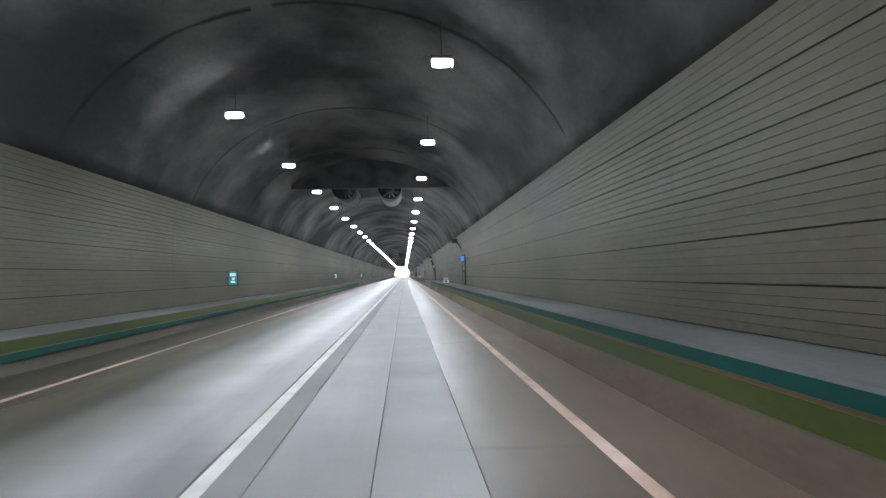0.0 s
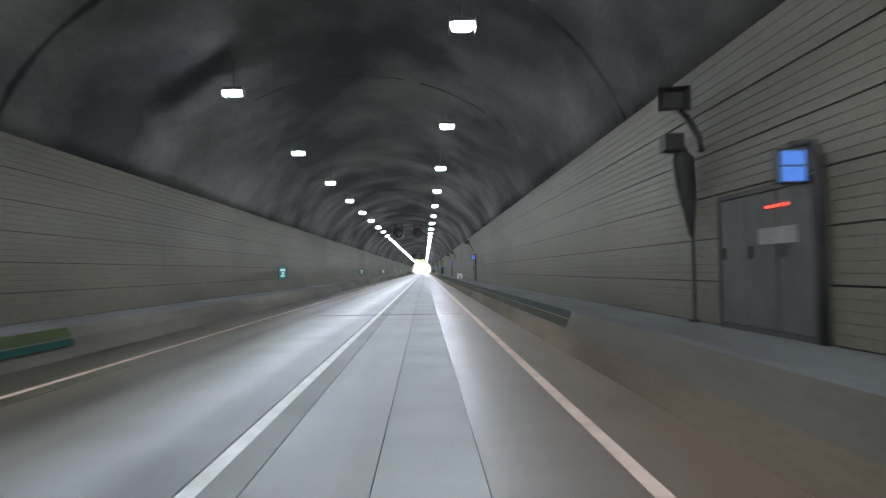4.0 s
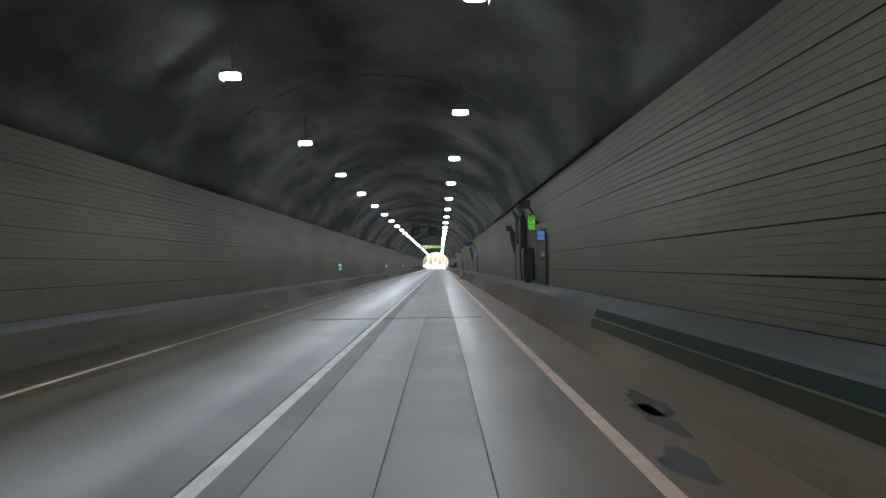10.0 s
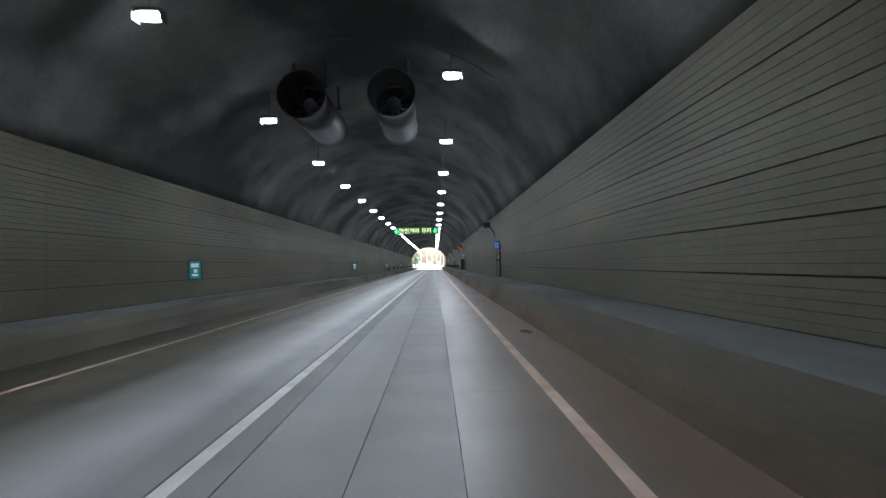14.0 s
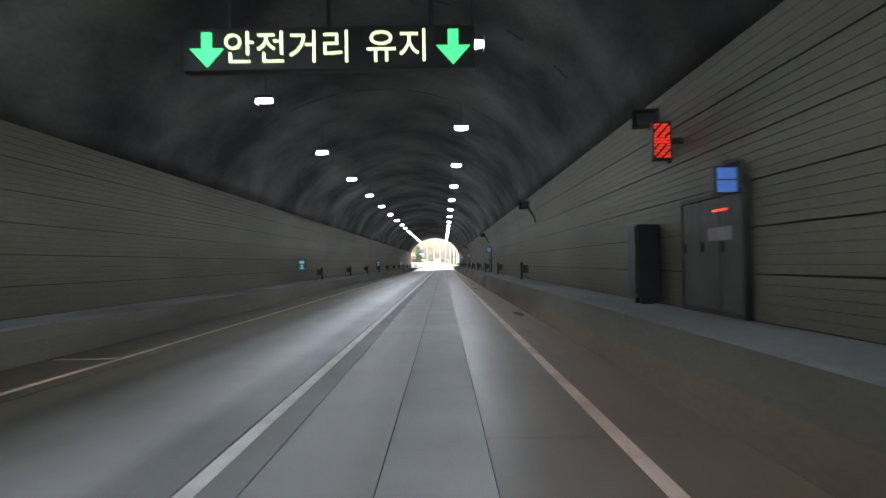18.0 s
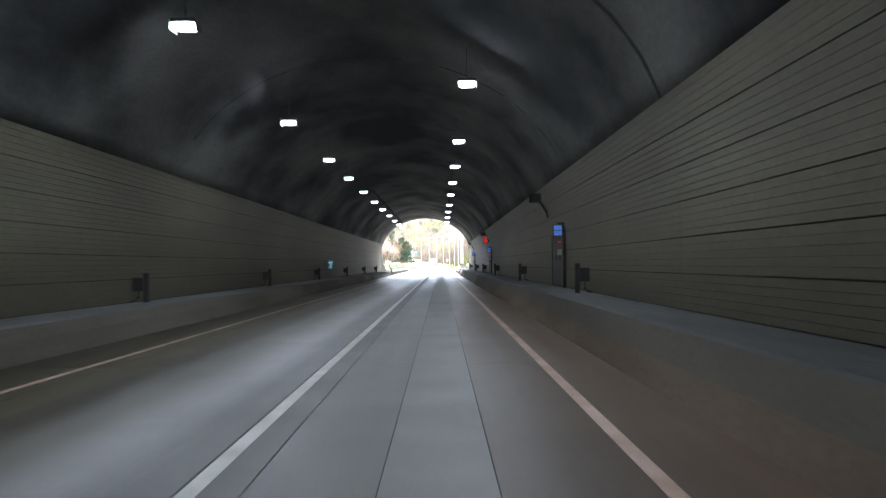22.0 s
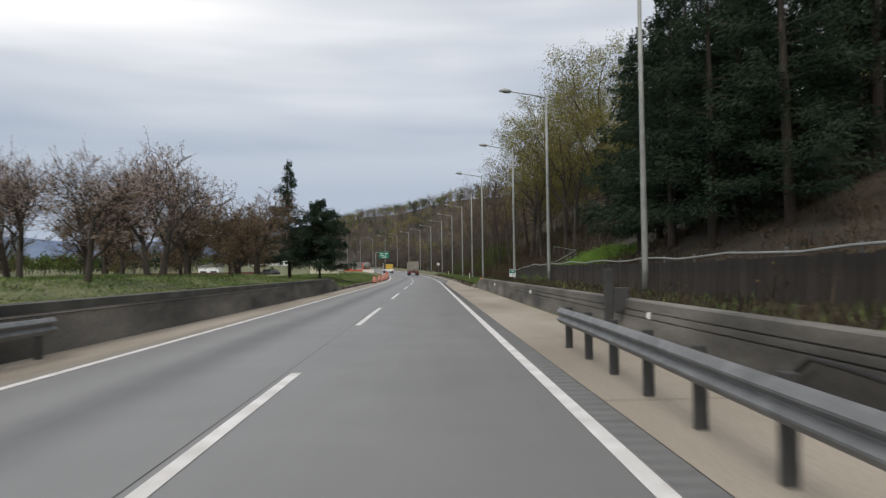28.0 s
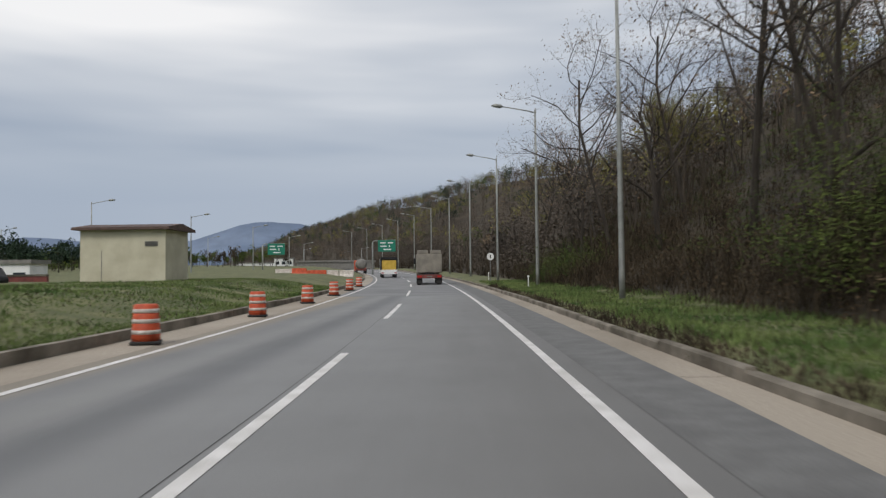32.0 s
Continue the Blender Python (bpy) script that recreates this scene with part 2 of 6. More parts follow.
def lane_wear(name, stops, lo, hi, rough, fine=40.0, bump=0.1, blotch=(0.78, 1.18), spec=0.5):
    """A road surface whose colour runs across the lanes: polished wheel tracks, oiled middles, dusty edges, broken up by long noise."""
    m = bpy.data.materials.new(name)
    m.use_nodes = True
    n, l = m.node_tree.nodes, m.node_tree.links
    b = n["Principled BSDF"]
    co = n.new("ShaderNodeNewGeometry")
    sep = n.new("ShaderNodeSeparateXYZ")
    l.new(co.outputs["Position"], sep.inputs["Vector"])
    mp = n.new("ShaderNodeMapping")
    mp.inputs["Scale"].default_value = (1.3, 0.09, 1.0)
    l.new(co.outputs["Position"], mp.inputs["Vector"])
    long = n.new("ShaderNodeTexNoise")
    long.inputs["Scale"].default_value, long.inputs["Detail"].default_value, long.inputs["Roughness"].default_value = 1.0, 6.0, 0.6
    l.new(mp.outputs["Vector"], long.inputs["Vector"])
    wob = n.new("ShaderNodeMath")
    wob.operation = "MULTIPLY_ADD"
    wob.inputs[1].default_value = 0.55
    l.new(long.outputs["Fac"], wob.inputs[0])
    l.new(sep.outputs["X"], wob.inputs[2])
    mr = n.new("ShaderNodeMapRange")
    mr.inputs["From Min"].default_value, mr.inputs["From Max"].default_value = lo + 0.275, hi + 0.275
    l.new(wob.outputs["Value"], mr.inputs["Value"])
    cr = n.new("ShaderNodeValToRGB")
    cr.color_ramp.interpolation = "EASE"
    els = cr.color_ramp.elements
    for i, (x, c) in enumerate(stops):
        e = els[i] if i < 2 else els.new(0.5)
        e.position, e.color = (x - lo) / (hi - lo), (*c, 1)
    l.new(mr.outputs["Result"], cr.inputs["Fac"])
    grain = n.new("ShaderNodeTexNoise")
    grain.inputs["Scale"].default_value, grain.inputs["Detail"].default_value = fine, 4.0
    l.new(co.outputs["Position"], grain.inputs["Vector"])
    add = n.new("ShaderNodeMath")
    add.operation = "MULTIPLY_ADD"
    add.inputs[1].default_value = 0.5
    l.new(grain.outputs["Fac"], add.inputs[0])
    blot = n.new("ShaderNodeTexNoise")
    blot.inputs["Scale"].default_value, blot.inputs["Detail"].default_value = 0.55, 5.0
    l.new(co.outputs["Position"], blot.inputs["Vector"])
    l.new(blot.outputs["Fac"], add.inputs[2])
    val = n.new("ShaderNodeMapRange")
    val.inputs["From Min"].default_value, val.inputs["From Max"].default_value = 0.45, 1.05
    val.inputs["To Min"].default_value, val.inputs["To Max"].default_value = blotch
    l.new(add.outputs["Value"], val.inputs["Value"])
    hs = n.new("ShaderNodeHueSaturation")
    l.new(cr.outputs["Color"], hs.inputs["Color"])
    l.new(val.outputs["Result"], hs.inputs["Value"])
    l.new(hs.outputs["Color"], b.inputs["Base Color"])
    rr = n.new("ShaderNodeMapRange")
    rr.inputs["To Min"].default_value, rr.inputs["To Max"].default_value = rough
    l.new(long.outputs["Fac"], rr.inputs["Value"])
    l.new(rr.outputs["Result"], b.inputs["Roughness"])
    b.inputs["Specular IOR Level"].default_value = spec
    bp = n.new("ShaderNodeBump")
    bp.inputs["Strength"].default_value, bp.inputs["Distance"].default_value = bump, 0.01
    l.new(grain.outputs["Fac"], bp.inputs["Height"])
    l.new(bp.outputs["Normal"], b.inputs["Normal"])
    return m


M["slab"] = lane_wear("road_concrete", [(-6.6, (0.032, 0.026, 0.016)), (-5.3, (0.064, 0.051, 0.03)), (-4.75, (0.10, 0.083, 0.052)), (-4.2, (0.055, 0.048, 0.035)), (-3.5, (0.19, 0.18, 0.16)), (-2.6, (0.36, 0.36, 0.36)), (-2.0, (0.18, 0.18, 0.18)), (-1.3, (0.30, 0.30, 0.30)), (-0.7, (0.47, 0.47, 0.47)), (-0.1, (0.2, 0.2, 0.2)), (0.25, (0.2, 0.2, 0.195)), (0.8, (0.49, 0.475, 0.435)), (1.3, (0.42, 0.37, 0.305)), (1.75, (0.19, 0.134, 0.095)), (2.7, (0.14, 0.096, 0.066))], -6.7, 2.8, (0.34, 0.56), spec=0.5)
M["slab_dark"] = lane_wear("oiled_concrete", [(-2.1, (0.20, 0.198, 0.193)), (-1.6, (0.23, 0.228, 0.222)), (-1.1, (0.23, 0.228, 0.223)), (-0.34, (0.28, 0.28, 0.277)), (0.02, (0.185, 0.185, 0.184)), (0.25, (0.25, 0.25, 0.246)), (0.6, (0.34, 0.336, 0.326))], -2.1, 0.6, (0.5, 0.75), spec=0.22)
M["black"] = material("black_metal", ((0.012, 0.012, 0.013), (0.03, 0.03, 0.032)), 0.5, metal=0.3)
M["steel"] = material("galvanised_steel", ((0.13, 0.134, 0.134), (0.23, 0.235, 0.235)), 0.55, metal=0.4, scale=3, bump=0.05)
M["white"] = material("white_enamel", ((0.70, 0.71, 0.70), (0.82, 0.82, 0.80)), 0.4, bump=0.03)
M["grass"] = material("grass_soil", ((0.075, 0.088, 0.032), (0.165, 0.165, 0.075)), 0.95, scale=0.7, bump=0.6, fine=25, speckle=0.3)
M["earth"] = material("hill_floor", ((0.028, 0.022, 0.014), (0.07, 0.055, 0.033)), 0.95, scale=0.12, bump=0.6, fine=10, speckle=0.3)
M["fan"] = material("fan_steel", ((0.06, 0.062, 0.064), (0.13, 0.132, 0.135)), 0.6, metal=0.2, scale=1.5, bump=0.05)
M["lens_dim"] = material("lamp_lens_dimmed", ((0.9, 0.95, 1.0), (0.9, 0.95, 1.0)), 0.3, bump=0, emit=((0.86, 0.93, 1.0), 5.0))
M["lens"] = material("lamp_lens", ((0.9, 0.95, 1.0), (0.9, 0.95, 1.0)), 0.3, bump=0, emit=((0.82, 0.91, 1.0), 18.5))


def obj(name, bm, mat, parent=None, label="", smooth=False, shift=None):
    me = bpy.data.meshes.new(name)
    bm.to_mesh(me)
    bm.free()
    for m in mat if isinstance(mat, (list, tuple)) else (mat,):
        me.materials.append(m)
    if smooth:
        me.shade_smooth()
    ob = new(name, me)
    if parent:
        ob.parent = parent
    if label:
        ob["label"] = label
    if shift is not None:
        ob.matrix_basis = shift
    return ob


def part(name, bm, mat, parent, label="", smooth=False, shift=None):
    return obj(name, bm, mat, parent, label, smooth, shift)


def twin(name, other, parent, m):
    """One more object on the mesh of another."""
    ob = new(name, other.data)
    ob.parent = parent
    ob.matrix_basis = m
    return ob


def thing(name, m, label, category, group="", kind=""):
    ob = new(name)
    ob.empty_display_size = 0.2
    ob.matrix_basis = m
    return tagged(ob, label, category, group, kind)


def box(bm, x0, y0, z0, x1, y1, z1, bevel=0.0, mat=0):
    v = [bm.verts.new(p) for p in ((x0, y0, z0), (x1, y0, z0), (x1, y1, z0), (x0, y1, z0), (x0, y0, z1), (x1, y0, z1), (x1, y1, z1), (x0, y1, z1))]
    fs = [bm.faces.new([v[i] for i in q]) for q in ((3, 2, 1, 0), (4, 5, 6, 7), (0, 1, 5, 4), (1, 2, 6, 5), (2, 3, 7, 6), (3, 0, 4, 7))]
    for f in fs:
        f.material_index = mat
    if bevel:
        bmesh.ops.bevel(bm, geom=list({e for f in fs for e in f.edges}), offset=bevel, segments=2, affect="EDGES", profile=0.6)
    return bm


def boxes(*dims, bevel=0.0):
    bm = bmesh.new()
    for d in dims:
        box(bm, *d, bevel=bevel)
    return bm


def tube(bm, points, radii, sides=8, mat=0, caps=True):
    """A tapered tube through points."""
    pts = [Vector(p) for p in points]
    if not isinstance(radii, (list, tuple)):
        radii = [radii] * len(pts)
    rings = []
    for i, p in enumerate(pts):
        d = (pts[min(i + 1, len(pts) - 1)] - pts[max(i - 1, 0)]).normalized()
        a = d.orthogonal().normalized() if abs(d.z) < 0.95 else Vector((1, 0, 0)).cross(d).normalized()
        b = d.cross(a)
        rings.append([bm.verts.new(p + radii[i] * (math.cos(k * math.tau / sides) * a + math.sin(k * math.tau / sides) * b)) for k in range(sides)])
    for r0, r1 in zip(rings, rings[1:]):
        for k in range(sides):
            f = bm.faces.new((r0[k], r0[(k + 1) % sides], r1[(k + 1) % sides], r1[k]))
            f.material_index = mat
    if caps:
        bm.faces.new(rings[0][::-1]).material_index = mat
        bm.faces.new(rings[-1]).material_index = mat
    return bm


def sweep(profile, stations, place, close=False, mats=None):
    """Extrudes a profile of (lat, z) along the road stations."""
    bm = bmesh.new()
    rings = [[bm.verts.new(place(s, a, z)) for a, z in profile] for s in stations]
    n = len(profile)
    for r0, r1 in zip(rings, rings[1:]):
        for k in range(n if close else n - 1):
            f = bm.faces.new((r0[k], r0[(k + 1) % n], r1[(k + 1) % n], r1[k]))
            if mats:
                f.material_index = mats[k]
    if close:
        bm.faces.new(rings[0])
        bm.faces.new(rings[-1][::-1])
    bmesh.ops.recalc_face_normals(bm, faces=bm.faces[:])
    return bm


def steps(a, b, d):
    n = max(1, round((b - a) / d))
    return [a + (b - a) * i / n for i in range(n + 1)]


IN = steps(TUNNEL_START, PORTAL, 10.0)

# ---- the tunnel ----


def straight(s, x, z):
    return Vector((x, s, z))


def wall_x(z):
    """Half width of the tunnel at a height: upright below, leaning in above."""
    return HALF - 0.05 if z < 3.0 else (HALF - 0.1) * math.sqrt(max(0.0, 1 - ((z - 3.0) / (CROWN - 3.0)) ** 2)) + 0.05


# carriageway: strips of one slab, worn in the wheel tracks
floor_t = tagged(new("floor"), "worn grey concrete tunnel carriageway with dusty edges", "floor", kind="structure")
SLABS = steps(TUNNEL_START, PORTAL, 10.0)
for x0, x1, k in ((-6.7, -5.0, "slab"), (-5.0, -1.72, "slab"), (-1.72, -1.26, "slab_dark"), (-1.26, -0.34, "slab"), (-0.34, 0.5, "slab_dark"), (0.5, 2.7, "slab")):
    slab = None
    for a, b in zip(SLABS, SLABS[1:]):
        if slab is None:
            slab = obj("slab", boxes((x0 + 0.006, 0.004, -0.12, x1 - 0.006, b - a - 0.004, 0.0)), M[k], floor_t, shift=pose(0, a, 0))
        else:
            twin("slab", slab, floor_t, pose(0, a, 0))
obj("joint_bed", sweep([(-6.7, -0.012), (2.7, -0.012)], IN, straight), M["crack"], floor_t)
rng = random.Random(4)
for y in (122.0, 248.7):
    obj("cross_joint", boxes((-3.8, y, 0.001, 1.35, y + 0.45, 0.004)), M["patch"], floor_t)
for k in range(22):
    y, x = 215 + k * 1.9 + rng.uniform(-1, 1) if k < 12 else 20 + k * 22.0, rng.uniform(1.9, 2.4)
    bm = bmesh.new()
    n = 13
    w, l = rng.uniform(0.06, 0.2), rng.uniform(0.25, 1.1)
    bm.faces.new([bm.verts.new((x + w * math.cos(i * math.tau / n) * rng.uniform(0.6, 1.1), y + l * math.sin(i * math.tau / n) * rng.uniform(0.6, 1.1), 0.004)) for i in range(n)])
    obj("patch", bm, M["crack"], floor_t, "dark worn patch")
MARKS = tagged(new("road_markings"), "white painted lane and edge lines on the tunnel floor", "road marking", kind="structure")
for x, w, k in ((LANE_MARK, 0.072, "paint"), (EDGE_RIGHT, 0.07, "paint_worn"), (EDGE_LEFT, 0.06, "paint_worn")):
    obj("painted_line", sweep([(x - w, 0.008), (x + w, 0.008)], IN, straight), M[k], MARKS)

for y in (406.5, 428.2, 514.4):
    obj("cross_mark", boxes((-6.5, y, 0.001, -5.42, y + 0.13, 0.008)), M["paint_worn"], MARKS, "short worn cross mark at the edge")

ARCH = []
for u in np.linspace(-1, 1, 33):
    z0 = TOP[1 if u > 0 else -1]
    a0 = math.acos((wall_x(z0) - 0.05) / (HALF - 0.1))
    a = a0 + (math.pi / 2 - a0) * (1 - abs(float(u)))
    ARCH.append((MIDDLE + (1 if u > 0 else -1) * ((HALF - 0.1) * math.cos(a) + 0.05 * math.cos(a)), 3.0 + (CROWN - 3.0) * math.sin(a)))
LIP = [(MIDDLE - HALF - 0.7, TOP[-1] - 0.05)] + ARCH + [(MIDDLE + HALF + 0.7, TOP[1] - 0.05)]
bm = sweep(LIP, IN, straight)
rv = random.Random(12)
for s in IN[1:-1]:
    a, b = (0, len(ARCH) - 1) if s < 120 else sorted(rv.sample(range(len(ARCH)), 2))
    s += rv.uniform(-1.0, 1.0)
    wide = rv.uniform(0.06, 0.13) if s < 120 else rv.uniform(0.03, 0.08)
    ring = [[bm.verts.new((x, s + d * rv.uniform(0.25, 1.5), z - 0.015)) for x, z in ARCH] for d in (-wide, wide)]
    for k in range(a, b):
        if rv.random() < (0.06 if s < 120 else 0.2):
            continue
        bm.faces.new((ring[0][k], ring[0][k + 1], ring[1][k + 1], ring[1][k])).material_index = 1
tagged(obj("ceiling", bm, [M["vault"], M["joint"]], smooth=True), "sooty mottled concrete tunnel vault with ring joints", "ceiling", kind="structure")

COURSES, STRIPS = 6, 5
PANELS = steps(TUNNEL_START, PORTAL, 15.0)
for out in (1, -1):
    base_x, edge_x, bench_z = BENCH[out]
    w = tagged(new("wall_east" if out > 0 else "wall_west"), "tunnel wall of dusty cream panels in long horizontal courses", "wall", kind="structure")
    zs = [bench_z - 0.02] + [bench_z + (TOP[out] - bench_z) * i / 12 for i in range(1, 13)]
    prof = [(MIDDLE + out * (wall_x(z) + 0.03), z) for z in zs] + [(MIDDLE + out * (HALF + 0.6), zs[-1]), (MIDDLE + out * (HALF + 0.6), bench_z - 0.02)]
    obj("backing", sweep(prof, [TUNNEL_START, PORTAL], straight, close=True), M["groove"], w)
    bench = tagged(new("bench_east" if out > 0 else "bench_west"), "raised concrete side walkway with a sloping kerb face", "walkway", kind="structure")
    obj("concrete", sweep([(base_x, 0), (base_x + (edge_x - base_x) * 0.5, 0.35), (edge_x, bench_z - 0.03), (edge_x + out * 0.05, bench_z), (MIDDLE + out * (HALF + 0.1), bench_z), (MIDDLE + out * (HALF + 0.1), -0.1), (base_x, -0.1)], IN, straight, close=True, mats=(1 if out > 0 else 0, 0, 2, 2, 0, 0, 0)), [M["bench"], M["bench_foot"], M["bench_top"]], bench, smooth=False)
    bands = ((0.37, 0.56, "olive", 92), (0.60, 0.725, "teal", 92)) if out > 0 else ((0.23, 0.35, "teal", 112), (0.37, 0.56, "olive", 112))

    def face_x(z):
        return base_x + (edge_x - base_x) * 0.5 + (edge_x - base_x) * 0.5 * (z - 0.35) / (bench_z - 0.38) - out * 0.006

    for z0, z1, k, last in bands:
        obj("painted_band", sweep([(face_x(z0), z0), (face_x(z1), z1)], [s for s in IN if s < last], straight), M[k], bench, "faded %s paint band" % k)
    if out > 0:
        obj("painted_band", sweep([(face_x(0.565), 0.565), (face_x(0.595), 0.595)], [s for s in IN if s < 92], straight), M["dust"], bench, "thin dusty line between the bands")
        for z0, z1, k in ((0.40, 0.56, "olive_faded"), (0.58, 0.72, "teal_faded")):
            obj("painted_band", sweep([(face_x(z0), z0), (face_x(z1), z1)], [s for s in IN if 108 < s < 245], straight), M[k], bench, "dusty faded paint band")
    ph = (TOP[out] - bench_z) / COURSES
    protos = []
    for a, b in zip(PANELS, PANELS[1:]):
        for r in range(COURSES):
            if a == PANELS[0]:
                bm = bmesh.new()
                for q in range(STRIPS):
                    z0 = bench_z + r * ph + 0.016 + q * (ph - 0.016) / STRIPS
                    z1 = z0 + (ph - 0.016) / STRIPS - 0.0055
                    x0, x1 = MIDDLE + out * wall_x(z0), MIDDLE + out * wall_x(z1)
                    pts = [(x0, z0), (x1, z1), (x1 + out * 0.035, z1), (x0 + out * 0.035, z0)]
                    ends = [[bm.verts.new((x, y, z)) for x, z in pts] for y in (0.004, b - a - 0.004)]
                    for i in range(4):
                        bm.faces.new((ends[0][i], ends[0][(i + 1) % 4], ends[1][(i + 1) % 4], ends[1][i]))
                    bm.faces.new(ends[0][::-1]), bm.faces.new(ends[1])
                bmesh.ops.recalc_face_normals(bm, faces=bm.faces[:])
                protos.append(obj("panel", bm, M["panel"], w, shift=pose(0, a, 0)))
            else:
                twin("panel", protos[r], w, pose(0, a, 0))

# portal: headwall with the arch cut through it, and the wing wall on the left
bm = bmesh.new()
rise = [-0.1, 1.0, 2.0, 2.6, 3.0, 3.3, 3.6, 3.9, 4.1]
inner = [(MIDDLE - wall_x(z) - 0.02, z) for z in rise] + ARCH + [(MIDDLE + wall_x(z) + 0.02, z) for z in rise[::-1]]
outer = []
for x, z in inner:
    d = Vector((x - MIDDLE, max(z, 0) - 2.0))
    k = max(abs(d.x) / 9.5, abs(d.y) / 8.5, 1e-3)
    outer.append((MIDDLE + d.x / k if z > 0 else MIDDLE + (9.5 if d.x > 0 else -9.5), 2.0 + d.y / k if z > 0 else -0.1))
rows_p = [[bm.verts.new((x, y, z)) for x, z in line] for line, y in ((inner, PORTAL), (outer, PORTAL), (outer, PORTAL + 0.7), (inner, PORTAL + 0.7))]
for i in range(4):
    r0, r1 = rows_p[i], rows_p[(i + 1) % 4]
    for k in range(len(inner) - 1):
        bm.faces.new((r0[k], r0[k + 1], r1[k + 1], r1[k]))
bmesh.ops.recalc_face_normals(bm, faces=bm.faces[:])
tagged(obj("wall_portal", bm, M["bench_top"]), "grey concrete headwall round the tunnel mouth", "wall", kind="structure")
bm = bmesh.new()
prof = [(0.0, 4.3), (4.2, 1.6), (8.5, 0.9), (14.0, 0.75)]
for (y0, z0), (y1, z1) in zip(prof, prof[1:]):
    v = [bm.verts.new(p) for p in ((-8.15, PORTAL + 0.7 + y0, -0.1), (-8.15, PORTAL + 0.7 + y1, -0.1), (-8.15, PORTAL + 0.7 + y1, z1), (-8.15, PORTAL + 0.7 + y0, z0), (-8.6, PORTAL + 0.7 + y0, -0.1), (-8.6, PORTAL + 0.7 + y1, -0.1), (-8.6, PORTAL + 0.7 + y1, z1), (-8.6, PORTAL + 0.7 + y0, z0))]
    for q in ((0, 1, 2, 3), (5, 4, 7, 6), (3, 2, 6, 7), (1, 5, 6, 2), (4, 0, 3, 7)):
        bm.faces.new([v[i] for i in q])
tagged(obj("wall_wing", bm, M["bench"]), "stepped concrete wing wall beside the tunnel mouth", "wall", kind="structure")

# ---- lights along the vault ----
LAMPS_R = [10.0 * k for k in range(-2, 49)] + [489.3, 498.6] + [507.8, 515.3, 522.6, 530.2, 539.0, 547.0, 555.2, 564.0, 571.4, 575.4]
LAMPS_L = [10.0 * k + 5.2 for k in range(-2, 49)] + [493.7, 503.7] + [512.6, 519.8, 527.6, 535.5, 543.5, 551.7, 560.3, 568.0, 575.7]
proto = {}
for x, row in ((0.85, LAMPS_R), (-4.92, LAMPS_L)):
    for y in row:
        m, k = pose(x, y, 6.35), "lens_dim" if y > 506 else "lens"
        if k in proto:
            copy_thing(proto[k], m)
            continue
        light = proto[k] = thing("tunnel_light", m, "lit rectangular tunnel floodlight hanging from the vault" if k == "lens" else "dimmed rectangular tunnel floodlight near the exit", "light", "lights along the vault")
        bm = bmesh.new()
        box(bm, -0.26, -0.21, 0.0, 0.26, 0.21, 0.09, bevel=0.02)
        box(bm, -0.26, -0.2, -0.15, -0.245, 0.2, 0.01)
        box(bm, 0.245, -0.2, -0.15, 0.26, 0.2, 0.01)
        part("housing", bm, M["black"], light)
        bm = bmesh.new()
        bowl = [[bm.verts.new((0.22 * f * math.copysign(abs(math.cos(a)) ** 0.7, math.cos(a)), 0.17 * f * math.copysign(abs(math.sin(a)) ** 0.7, math.sin(a)), z)) for a in [q * math.tau / 14 for q in range(14)]] for f, z in ((1.0, -0.002), (0.99, -0.04), (0.86, -0.08), (0.45, -0.095))]
        for r0, r1 in zip(bowl, bowl[1:]):
            for q in range(14):
                bm.faces.new((r0[q], r1[q], r1[(q + 1) % 14], r0[(q + 1) % 14]))
        bm.faces.new(bowl[-1][::-1])
        part("lens", bm, M[k], light, "glowing white lens")
        bm = bmesh.new()
        tube(bm, [(0, 0, 0.09), (0, 0, 1.0 if x > -2 else 0.9)], 0.012, 6)
        part("bracket", bm, M["black"], light)
for x, a in ((0.85, 536.0), (-4.92, 532.0)):
    tagged(obj("cable_tray", sweep([(x - 0.06, 7.0), (x + 0.06, 7.0), (x + 0.06, 7.06), (x - 0.06, 7.06)], [a, PORTAL - 3], straight, close=True), M["joint"]), "dark cable tray running above a row of lights", "cable tray", "cable trays")

# ---- things in the tunnel ----
M["cab"] = material("cabinet_enamel", ((0.045, 0.044, 0.038), (0.076, 0.074, 0.063)), 0.7, scale=1.5, bump=0.05)
M["blue_glow"] = material("lit_blue_sign", ((0.1, 0.25, 0.8), (0.12, 0.3, 0.85)), 0.4, bump=0, emit=((0.16, 0.36, 1.0), 0.0108))
M["white_glow"] = material("lit_white_sign", ((0.8, 0.85, 0.9), (0.8, 0.85, 0.9)), 0.4, bump=0, emit=((0.7, 0.85, 1.0), 0.011))
M["red_glow"] = material("red_led", ((0.6, 0.02, 0.01), (0.6, 0.02, 0.01)), 0.4, bump=0, emit=((1.0, 0.045, 0.02), 0.0960))
M["green_glow"] = material("green_led", ((0.05, 0.6, 0.05), (0.05, 0.6, 0.05)), 0.4, bump=0, emit=((0.22, 1.0, 0.04), 0.07))
M["teal_glow"] = material("lit_teal_sign", ((0.02, 0.2, 0.19), (0.025, 0.24, 0.22)), 0.4, scale=6, bump=0, emit=((0.05, 0.50, 0.50), 0.006))
M["vms_green"] = material("green_led_arrow", ((0.1, 0.8, 0.3), (0.1, 0.8, 0.3)), 0.4, bump=0, emit=((0.05, 1.0, 0.20), 0.105))
